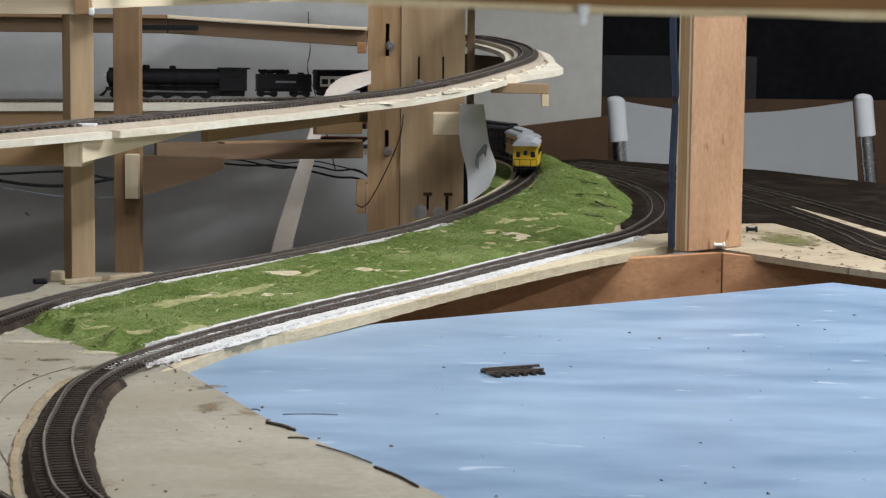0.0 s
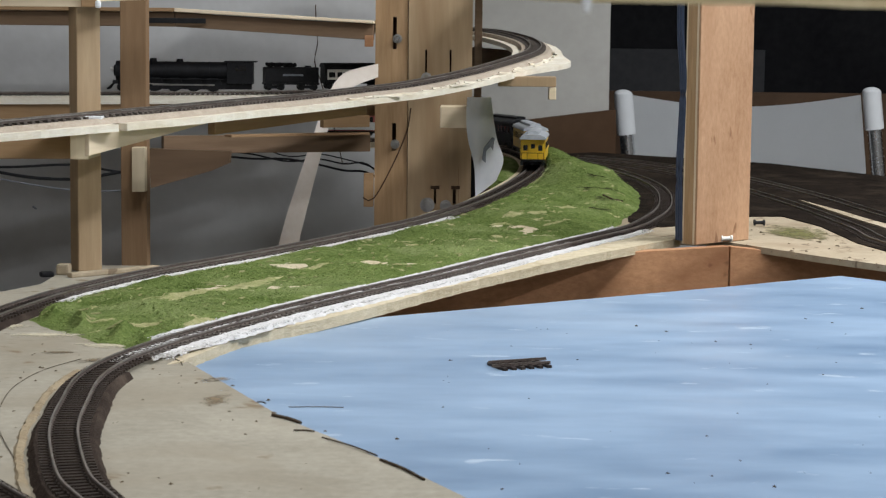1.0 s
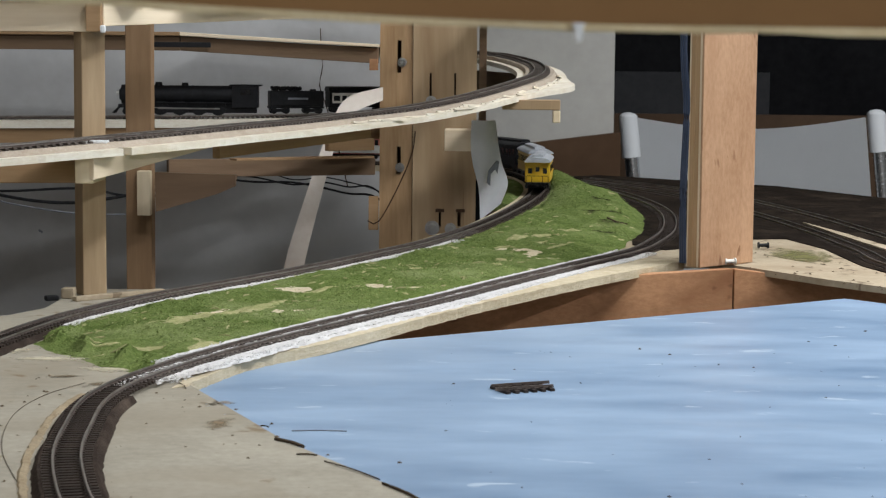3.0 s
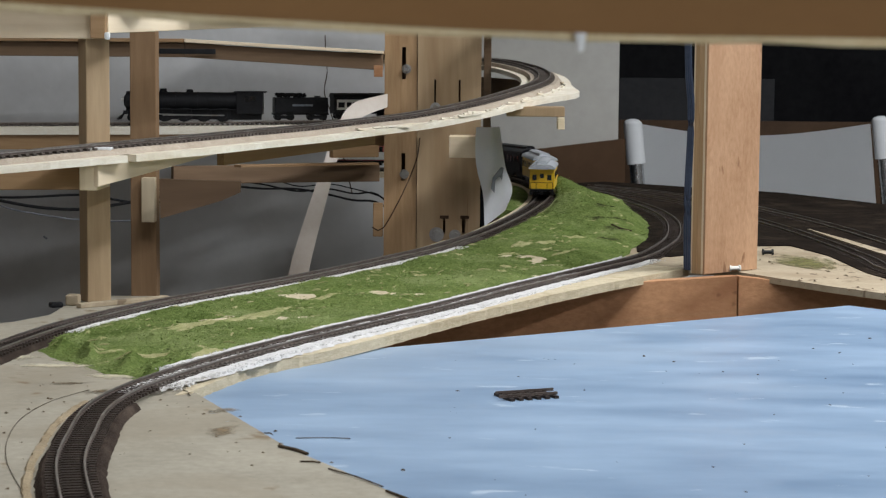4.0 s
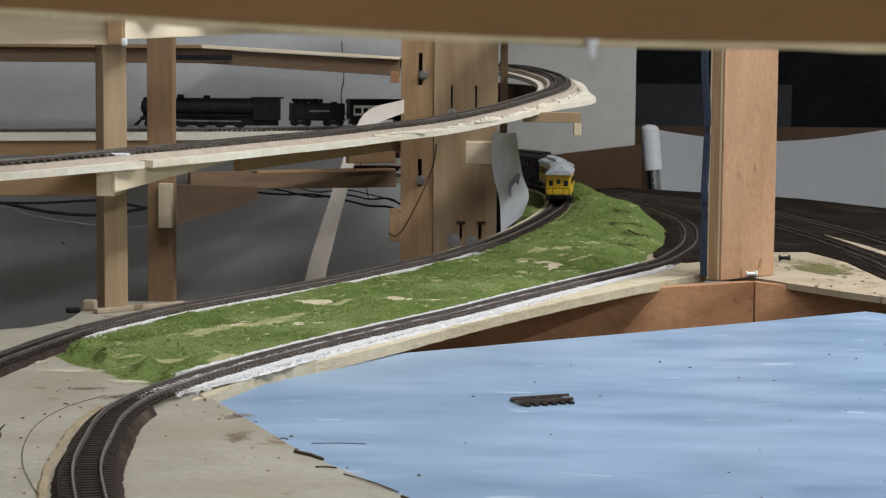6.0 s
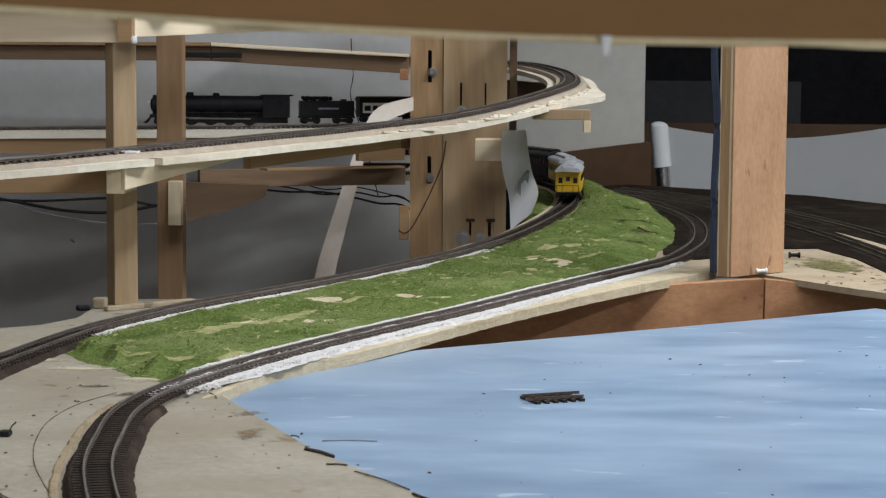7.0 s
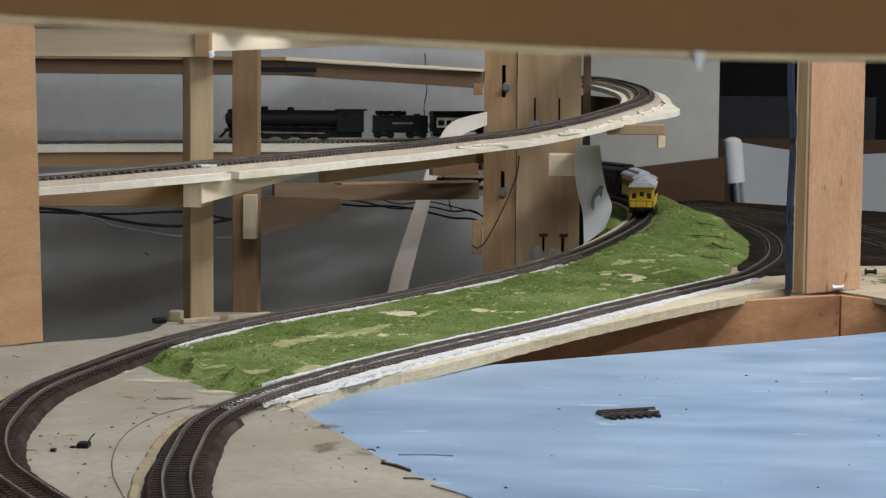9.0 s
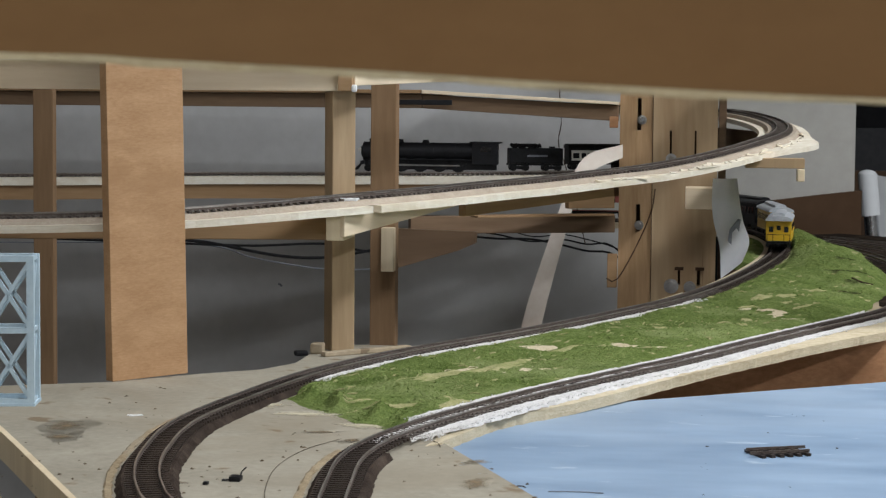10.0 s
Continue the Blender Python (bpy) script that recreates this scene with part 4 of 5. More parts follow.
tagged(part("grass_verge", verge, GRASS, None, "", True), "narrow strip of worn grass mat inside the curve", "grass", kind="stuff")
turf = part("grass_mat", bm, GRASS, None, "", True)
tagged(turf, "worn green grass mat laid between the two tracks", "grass", kind="stuff")


def on_turf(x, y):
    hit = turf_tree.ray_cast(Vector((x, y, 0.5)), Vector((0, 0, -1)))
    return hit[0]


rnd = random.Random(5)

verts, faces = [], []
for _ in range(26000):
    i, k = rnd.randrange(NA - 1), rnd.randrange(1, NB - 1)
    p = rows[k][i].lerp(rows[k][i + 1], rnd.random()).lerp(rows[min(NB - 1, k + 1)][i], rnd.random())
    a, h, w = rnd.random() * 6.283, rnd.uniform(0.0003, 0.0013), rnd.uniform(0.0004, 0.0009)
    d = Vector((math.cos(a), math.sin(a), 0))
    tip = p + Vector((rnd.gauss(0, 0.0028), rnd.gauss(0, 0.0028), h))
    n = len(verts)
    verts += [tuple(p - d * w - Vector((0, 0, 0.0005))), tuple(p + d * w - Vector((0, 0, 0.0005))), tuple(tip)]
    faces.append((n, n + 1, n + 2))
me = bpy.data.meshes.new("grass_fibres")
me.from_pydata(verts, [], faces)
me.materials.append(BLADE)
tagged(new("grass_fibres", me), "short green fibres standing on the grass mat", "grass", kind="stuff")


def bare_patch(cx, cy, length, width, turn, paint=STRAW, label="straw-coloured worn patch in the mat"):
    """An irregular patch that lies on the mat, worn to straw by default."""
    bm = bmesh.new()
    ring, mid = [], None
    n = 34
    pts = []
    for k in range(n):
        a = 2 * math.pi * k / n
        r = 1 + 0.35 * noise.noise(Vector((math.cos(a) * 2.2 + cx * 50, math.sin(a) * 2.2, cy * 30))) + 0.45 * noise.noise(Vector((math.cos(a) * 7 + cx * 90, math.sin(a) * 7, cy * 60)))
        u, v = length * r * math.cos(a), width * r * math.sin(a)
        pts.append((cx + u * math.cos(turn) - v * math.sin(turn), cy + u * math.sin(turn) + v * math.cos(turn)))
    levels = []
    for f in (1.0, 0.66, 0.33):
        ring = []
        for x, y in pts:
            x, y = cx + (x - cx) * f, cy + (y - cy) * f
            h = on_turf(x, y)
            if h is None:
                bm.free()
                return
            ring.append(bm.verts.new((x, y, h.z + (0.0002 if f == 1.0 else 0.0011))))
        levels.append(ring)
    for a, b in zip(levels, levels[1:]):
        for k in range(n):
            bm.faces.new((a[k], a[(k + 1) % n], b[(k + 1) % n], b[k]))
    bm.faces.new(levels[-1])
    tagged(part("bare_patch", bm, paint, turf), label)


for cx, cy, L, W, tn in ((-0.190, 1.423, 0.034, 0.0085, 1.07), (-0.158, 1.478, 0.042, 0.0095, 1.05), (-0.142, 1.512, 0.020, 0.0060, 1.05), (-0.111, 1.590, 0.022, 0.0070, 1.06),
                         (-0.207, 1.280, 0.018, 0.0042, 0.28), (-0.165, 1.288, 0.018, 0.0040, 1.1), (-0.235, 1.300, 0.009, 0.003, 0.5),
                         (0.064, 1.965, 0.020, 0.0055, 1.0), (0.090, 1.985, 0.012, 0.005, 0.6), (0.050, 1.925, 0.010, 0.004, 0.8), (0.105, 1.93, 0.012, 0.004, 0.5), (0.12, 2.02, 0.012, 0.004, 0.5)):
    bare_patch(cx, cy, L, W, tn)
# darker blots on the right slope of the mound
for cx, cy, L, W, tn in ((0.160, 2.06, 0.030, 0.014, 0.9), (0.170, 2.13, 0.032, 0.018, 1.2), (0.178, 2.21, 0.034, 0.018, 1.4), (0.170, 2.30, 0.034, 0.020, 1.6), (0.150, 2.18, 0.030, 0.016, 1.2)):
    bare_patch(cx, cy, L, W, tn, DARK_BLOT, "darker blot on the right slope of the mat")
for k in range(110):
    i, j = rnd.randrange(4, NA - 60), rnd.randrange(4, NB - 4)
    bare_patch(rows[j][i].x, rows[j][i].y, rnd.uniform(0.0015, 0.005), rnd.uniform(0.0005, 0.0012), rnd.uniform(0.2, 1.6))


def gravel(label, line, y0, y1, a, b, lift, count, seed, size=(0.0004, 0.0010)):
    """A low bank of gravel beside a track with loose stones on it."""
    rn = random.Random(seed)
    base = [(p, s) for p, s in zip(line, sides(line)) if y0 <= p.y <= y1]
    lines = [[], [], [], []]
    for i, (p, s) in enumerate(base):
        fade = min(1, i / 16, (len(base) - 1 - i) / 8)
        a2, b2 = a + 0.0012 * rn.uniform(-1, 1), a + (b - a) * fade + 0.0016 * rn.uniform(-1, 1)
        for k, (f, h) in enumerate(((0, -0.0005), (0.15, 0.0017), (0.75, 0.0012), (1, -0.0012))):
            lines[k].append(p + s * (a2 + (b2 - a2) * f) + Vector((0, 0, lift + h + rn.uniform(-1, 1) * 0.0003)))
    bm = bmesh.new()
    loft(bm, lines)
    vs, fs = [v.co[:] for v in bm.verts], [[v.index for v in f.verts] for f in bm.faces]
    bm.verts.index_update()
    fs = [[v.index for v in f.verts] for f in bm.faces]
    bm.free()
    for _ in range(count):
        i = rn.randrange(len(base))
        p, s = base[i]
        r = rn.uniform(*size)
        c = p + s * (a + (b - a) * rn.uniform(-0.05, 1.0) ** 1) + Vector((rn.uniform(-0.003, 0.003), rn.uniform(-0.003, 0.003), lift + 0.0012))
        n = len(vs)
        for d in ((1, 0, 0), (-1, 0, 0), (0, 1, 0), (0, -1, 0), (0, 0, 1), (0, 0, -1)):
            vs.append((c.x + d[0] * r * rn.uniform(0.6, 1.3), c.y + d[1] * r * rn.uniform(0.6, 1.3), c.z + d[2] * r * rn.uniform(0.5, 1.0)))
        for q in ((0, 2, 4), (2, 1, 4), (1, 3, 4), (3, 0, 4), (2, 0, 5), (1, 2, 5), (3, 1, 5), (0, 3, 5)):
            fs.append([n + j for j in q])
    me = bpy.data.meshes.new("gravel")
    me.from_pydata(vs, [], fs)
    me.materials.append(WHITE_GRAVEL)
    return tagged(new("gravel", me), label, "gravel", kind="stuff")


gravel("bright white gravel banked along the shore track", A_PTS, 1.15, 1.93, 0.0115, 0.0255, -0.0048, 2600, 1)
gravel("thin white gravel line beside the grass mat", A_PTS, 1.21, 1.93, -0.0190, -0.0125, -0.0034, 500, 2)
gravel("white gravel beside the back track", B_PTS, 1.40, 1.97, 0.0115, 0.0255, -0.0050, 1700, 3)
gravel("white gravel between the ties of the shore track", A_PTS, 1.13, 1.80, -0.0062, 0.0062, -0.0045, 2800, 4, (0.0005, 0.0010))
gravel("white gravel between the ties of the back track", B_PTS, 1.42, 1.90, -0.0062, 0.0062, -0.0049, 1000, 6, (0.0005, 0.0010))

twig = [on_turf(x, y) for x, y in ((0.168, 2.150), (0.178, 2.145), (0.190, 2.141))]
if all(twig):
    tagged(part("twig", wire(bmesh.new(), [c + Vector((0, 0, 0.0012)) for c in twig], 0.0010, 6, 0.004), DIRT), "thin dark twig lying on the grass mat", "twig")

# ---- rolling stock ----


def along(line, s):
    """A pose at the distance s along a line, facing its way."""
    d = 0.0
    for a, b in zip(line, line[1:]):
        L = (b - a).length
        if d + L >= s:
            p, t = a.lerp(b, (s - d) / L), (b - a).normalized()
            return p, t
        d += L
    return line[-1], (line[-1] - line[-2]).normalized()


def seat(root, line, s, back=False, size=1.0):
    p, t = along(line, s)
    yaw = math.atan2(t.y, t.x) + (math.pi if back else 0)
    root.matrix_basis = Matrix.Translation(p) @ Matrix.Rotation(yaw, 4, "Z") @ Matrix.Scale(size, 4)
    return root


def local(name, bm, material, parent, label="", soft=False):
    """A part in its thing's own axes."""
    me = mesh_of(name, bm, material)
    if soft:
        smooth(me)
    ob = new(name, me)
    ob.parent = parent
    if label:
        tagged(ob, label)
    return ob


def truck(root, x, w=0.0069):
    t = local("truck", boxbm(x - 0.012, x + 0.012, -0.0085, 0.0085, 0.0035, 0.0062, bevel=0.0006), BLACKP, root, "black bogie frame")
    for dx in (-0.008, 0.008):
        for s in (-1, 1):
            local("wheel", cyl(bmesh.new(), (x + dx, s * w - 0.001, 0.0044), (x + dx, s * w + 0.001, 0.0044), 0.0044, 16), BLACKP, t, "", True)
    for s in (-1, 1):
        local("side_frame", boxbm(x - 0.011, x + 0.011, s * 0.0090 - 0.0008, s * 0.0090 + 0.0008, 0.0022, 0.0062, bevel=0.0005), BLACKP, t)


def roof_bm(L, w, z, rise, clerestory=True):
    prof = [(-w, z), (-w, z + 0.0012)]
    n = 8
    for k in range(n + 1):
        a = math.pi * (1 - k / n)
        prof.append((w * 0.98 * math.cos(a), z + 0.0012 + rise * math.sin(a)))
    prof += [(w, z + 0.0012), (w, z)]
    pts = [Vector((-L / 2 + L * k / 6, 0, 0)) for k in range(7)]
    bm = sweep(bmesh.new(), pts, prof)
    if clerestory:
        sweep(bm, [Vector((-L * 0.42, 0, 0)), Vector((L * 0.42, 0, 0))],
              [(-w * 0.42, z + rise * 0.8), (-w * 0.42, z + rise + 0.0030), (-w * 0.2, z + rise + 0.0042), (w * 0.2, z + rise + 0.0042), (w * 0.42, z + rise + 0.0030), (w * 0.42, z + rise * 0.8)])
    return bm


def coach(label, paint, roof, length=0.112, lower=None, windows=8, group="passenger train"):
    root = thing("model_coach", (0, 0, 0), label, "model train", group)
    w, z0, z1 = 0.0138, 0.0078, 0.0315
    local("body", boxbm(-length / 2 + 0.008, length / 2 - 0.008, -w, w, z0 + 0.0015, z1, bevel=0.0006), paint, root)
    if lower:
        for s in (-1, 1):
            local("side_panel", boxbm(-length / 2 + 0.010, length / 2 - 0.010, s * w - 0.0003 + s * 0.0003, s * w + 0.0003 + s * 0.0003, z0 + 0.003, z0 + 0.013), lower, root, "off-white lower side panel")
    for s in (-1, 1):
        local("belt_rail", boxbm(-length / 2 + 0.008, length / 2 - 0.008, s * w - 0.0004, s * w + 0.0007, z0 + 0.0105, z0 + 0.0117), paint, root)
        for k in range(windows):
            x = -length / 2 + 0.016 + (length - 0.032) * k / (windows - 1)
            wn = local("window", boxbm(x - 0.0022, x + 0.0022, s * w - 0.0003, s * w + 0.0004, z0 + 0.0128, z0 + 0.0200), WINDOW, root)
            local("sill", boxbm(x - 0.0028, x + 0.0028, s * w - 0.0003, s * w + 0.0009, z0 + 0.0120, z0 + 0.0128), paint, wn)
    for e in (-1, 1):
        xe = e * (length / 2 - 0.008)
        for y in (-0.0082, 0.0082):
            local("end_window", boxbm(min(xe, xe + e * 0.0004), max(xe, xe + e * 0.0004), y - 0.0023, y + 0.0023, z0 + 0.0112, z0 + 0.0172), WINDOW, root)
        d = local("end_door", boxbm(min(xe, xe + e * 0.0007), max(xe, xe + e * 0.0007), -0.0042, 0.0042, z0 + 0.002, z0 + 0.0205, bevel=0.0002), paint, root)
        local("door_window", boxbm(min(xe, xe + e * 0.001), max(xe, xe + e * 0.001), -0.0022, 0.0022, z0 + 0.0135, z0 + 0.0185), WINDOW, d)
        local("platform", boxbm(min(xe, xe + e * 0.008), max(xe, xe + e * 0.008), -0.0125, 0.0125, z0 - 0.0008, z0 + 0.0012), BLACKP, root, "black end platform")
        for y in (-0.012, 0.012):
            local("step", boxbm(xe + e * 0.0045 - 0.003, xe + e * 0.0045 + 0.003, y - 0.0015, y + 0.0015, z0 - 0.0048, z0 - 0.0008), BLACKP, root)
        rl = bmesh.new()
        for y in (-0.0122, -0.006, 0.006, 0.0122):
            box(rl, xe + e * 0.0074 - 0.0003, xe + e * 0.0074 + 0.0003, y - 0.0003, y + 0.0003, z0 + 0.001, z0 + 0.009)
        box(rl, xe + e * 0.0074 - 0.0003, xe + e * 0.0074 + 0.0003, -0.0125, 0.0125, z0 + 0.0086, z0 + 0.0092)
        local("railing", rl, BLACKP, root, "black end railing")
        local("coupler", boxbm(e * length / 2 - 0.003, e * length / 2 + 0.003, -0.0012, 0.0012, z0 - 0.004, z0 - 0.0018), BLACKP, root)
    local("roof", roof_bm(length - 0.004, 0.0146, z1, 0.0045), roof, root, "", True)
    local("underframe", boxbm(-length / 2 + 0.006, length / 2 - 0.006, -0.0125, 0.0125, z0 - 0.0012, z0 + 0.0014), BLACKP, root)
    local("battery_box", boxbm(-0.016, 0.016, -0.010, 0.010, z0 - 0.0045, z0 - 0.0012, bevel=0.0004), BLACKP, root)
    for x in (-length * 0.32, length * 0.32):
        truck(root, x)
    return root


B_RAIL = curve(B_CTRL, 0.004)


def s_at(line, test):
    d = 0.0
    for a, b in zip(line, line[1:]):
        if test(b):
            return d
        d += (b - a).length
    return d


s0 = s_at(B_RAIL, lambda p: p.y > 2.425)
seat(coach("yellow wooden-sided model coach with a silver roof", YELLOW, SILVER), B_RAIL, s0 + 0.063, True, 1.13)
seat(coach("yellow model coach with silver clerestory roof in shadow", YELLOW, SILVER), B_RAIL, s0 + 0.195, True, 1.13)
seat(coach("black model coach following the yellow ones", BLACKP, BLACKP, 0.105), B_RAIL, s0 + 0.323, True, 1.13)
seat(coach("faded red and off-white model coach", RED, RED, 0.105, CREAM), B_RAIL, s0 + 0.590, True, 1.13)


def locomotive():
    root = thing("steam_locomotive", (0, 0, 0), "black steam locomotive model on the rear shelf", "model train", "freight train")
    r, zc = 0.0116, 0.0255
    bm = cyl(bmesh.new(), (-0.052, 0, zc), (0.062, 0, zc), r, 24)
    for x in (-0.03, -0.005, 0.02, 0.045):
        cyl(bm, (x - 0.0006, 0, zc), (x + 0.0006, 0, zc), r + 0.0004, 24)
    local("boiler", bm, BLACKP, root, "", True)
    local("smokebox", cyl(bmesh.new(), (0.060, 0, zc), (0.076, 0, zc), r + 0.0006, 24), BLACKP, root, "", True)
    fr = local("smokebox_front", cyl(bmesh.new(), (0.076, 0, zc), (0.0785, 0, zc), r * 0.8, 20, r * 0.55), BLACKP, root, "", True)
    local("headlight", cyl(bmesh.new(), (0.0785, 0, zc + 0.002), (0.0825, 0, zc + 0.002), 0.0024, 12), CREAM, fr, "small headlight", True)
    local("smokestack", cyl(bmesh.new(), (0.066, 0, zc + r * 0.9), (0.066, 0, zc + r + 0.0045), 0.0030, 14, 0.0036), BLACKP, root, "", True)
    for x, rr, h in ((0.034, 0.0048, 0.0042), (0.004, 0.0045, 0.0035)):
        bm = cyl(bmesh.new(), (x, 0, zc + r * 0.85), (x, 0, zc + r + h), rr, 16, rr * 0.75)
        local("dome", bm, BLACKP, root, "", True)
    local("bell", cyl(bmesh.new(), (0.047, 0, zc + r), (0.047, 0, zc + r + 0.004), 0.002, 12, 0.001), BLACKP, root, "", True)
    cab = local("cab", boxbm(-0.080, -0.050, -0.0125, 0.0125, 0.010, 0.0370, bevel=0.0006), BLACKP, root)
    for s in (-1, 1):
        local("cab_window", boxbm(-0.072, -0.060, s * 0.0125 - 0.0004, s * 0.0125 + 0.0004, 0.026, 0.033), WINDOW, cab)
    local("cab_roof", boxbm(-0.084, -0.047, -0.0135, 0.0135, 0.0370, 0.0388, bevel=0.0008), BLACKP, cab)
    local("running_board", boxbm(-0.05, 0.070, -0.0130, 0.0130, 0.0150, 0.0162), BLACKP, root)
    local("frame", boxbm(-0.078, 0.074, -0.0055, 0.0055, 0.003, 0.018), BLACKP, root)
    local("pilot_beam", boxbm(0.074, 0.079, -0.012, 0.012, 0.009, 0.0135, bevel=0.0004), BLACKP, root)
    bm = bmesh.new()
    for k in range(7):
        y = -0.009 + 0.003 * k
        cyl(bm, (0.079, y, 0.010), (0.087 - abs(y) * 0.35, y * 0.75, 0.0022), 0.0007, 6)
    local("cowcatcher", bm, BLACKP, root, "slatted black pilot")
    for s in (-1, 1):
        local("cylinder", cyl(bmesh.new(), (0.052, s * 0.0115, 0.0095), (0.070, s * 0.0115, 0.0095), 0.0045, 16), BLACKP, root, "", True)
        for x in (-0.034, -0.012, 0.010, 0.032):
            wh = local("driver_wheel", cyl(bmesh.new(), (x, s * 0.0062, 0.0095), (x, s * 0.0082, 0.0095), 0.0095, 20), BLACKP, root, "", True)
            local("counterweight", cyl(bmesh.new(), (x, s * 0.0083, 0.0085), (x, s * 0.0090, 0.0085), 0.0055, 12), BLACKP, wh, "", True)
        for x in (0.058, 0.070):
            local("pilot_wheel", cyl(bmesh.new(), (x, s * 0.0062, 0.0048), (x, s * 0.0080, 0.0048), 0.0048, 16), BLACKP, root, "", True)
        local("side_rod", boxbm(-0.036, 0.034, s * 0.0098 - 0.0005, s * 0.0098 + 0.0005, 0.0075, 0.0092), BOLT, root, "dull steel side rod")
        local("main_rod", cyl(bmesh.new(), (-0.012, s * 0.0108, 0.0085), (0.053, s * 0.0108, 0.0098), 0.0007, 6), BOLT, root, "dull steel main rod")
    return root


def tender():
    root = thing("coal_tender", (0, 0, 0), "black coal tender with a heaped load", "model train", "freight train")
    local("body", boxbm(-0.034, 0.034, -0.0125, 0.0125, 0.0095, 0.0290, bevel=0.0012), BLACKP, root)
    bm = bmesh.new()
    rn = random.Random(3)
    for _ in range(90):
        x, y = rn.uniform(-0.006, 0.031), rn.uniform(-0.010, 0.010)
        bmesh.ops.create_icosphere(bm, subdivisions=1, radius=rn.uniform(0.0014, 0.0026), matrix=Matrix.Translation((x, y, 0.0288 + 0.004 * (1 - (y / 0.011) ** 2))))
    tagged(local("coal_load", bm, BLACKP, root, "heap of black coal"), kind="stuff")
    local("hatch", cyl(bmesh.new(), (-0.022, 0, 0.029), (-0.022, 0, 0.031), 0.004, 14), BLACKP, root, "", True)
    local("underframe", boxbm(-0.035, 0.035, -0.011, 0.011, 0.0070, 0.0095), BLACKP, root)
    for s in (-1, 1):
        local("marking_bar", boxbm(-0.014, 0.012, s * 0.0125 - 0.0003, s * 0.0125 + 0.0003, 0.0180, 0.0205), GREYPRINT, root, "grey lettering bar")
    for x in (-0.021, 0.021):
        truck(root, x)
    return root


def box_car(label):
    root = thing("freight_car", (0, 0, 0), label, "model train", "freight train")
    local("body", boxbm(-0.044, 0.044, -0.0128, 0.0128, 0.0095, 0.0275, bevel=0.0006), BLACKP, root)
    local("roof", roof_bm(0.090, 0.0134, 0.0275, 0.0045, False), BLACKP, root, "", True)
    for s in (-1, 1):
        pn = local("side_panel", boxbm(-0.041, 0.041, s * 0.0128 - 0.0005, s * 0.0128 + 0.0005, 0.0120, 0.0250), CREAM, root, "off-white side panel")
        local("dark_band", boxbm(-0.041, -0.012, s * 0.0134 - 0.0004, s * 0.0134 + 0.0004, 0.0120, 0.0168), BLACKP, pn)
        for k, (x0, x1) in enumerate(((-0.010, -0.003), (-0.001, 0.005), (0.007, 0.014), (0.016, 0.020), (0.022, 0.028), (0.031, 0.039))):
            local("marking_bar", boxbm(x0, x1, s * 0.0134 - 0.0003, s * 0.0134 + 0.0003, 0.0150, 0.0215), BLACKP, pn)
    local("underframe", boxbm(-0.044, 0.044, -0.011, 0.011, 0.0070, 0.0095), BLACKP, root)
    for x in (-0.029, 0.029):
        truck(root, x)
    return root


R_RAIL = curve(R_CTRL, 0.004)
nose = s_at(R_RAIL, lambda p: p.x > -0.43)
engine = seat(locomotive(), R_RAIL, nose + 0.093, True)
engine.scale.x = 1.10
seat(tender(), R_RAIL, nose + 0.087 + 0.141, True)
seat(box_car("black freight car with off-white side panels"), R_RAIL, nose + 0.087 + 0.226, True)
seat(box_car("black freight car half hidden by the post"), R_RAIL, nose + 0.087 + 0.321, True)

# short loose track on the lake
pc = thing("track_piece", (0.0525, 1.1889, -0.005), "short loose piece of black straight track lying on the lake", "track")
pm = Matrix.Translation((0.0525, 1.1889, -0.005)) @ Matrix.Rotation(radians(25), 4, "Z")
pc.matrix_basis = pm
for k in range(6):
    t = new("tie", TIE_MESH)
    t.parent = pc
    t.matrix_basis = Matrix.Translation((-0.0165 + 0.0062 * k + 0.001, 0, 0)) @ Matrix.Rotation(math.pi / 2, 4, "Z")
for s in (-1, 1):
    bm = boxbm(-0.0205 + 0.002 * s, 0.0205 + 0.002 * s, s * 0.0069 - 0.0011, s * 0.0069 + 0.0011, 0.0018, 0.0024)
    box(bm, -0.0205 + 0.002 * s, 0.0205 + 0.002 * s, s * 0.0069 - 0.0004, s * 0.0069 + 0.0004, 0.0024, 0.0030)
    box(bm, -0.0205 + 0.002 * s, 0.0205 + 0.002 * s, s * 0.0069 - 0.0005, s * 0.0069 + 0.0005, 0.0030, 0.0036)
    local("rail", bm, RAIL_SIDE, pc)

# ---- truss tower ----


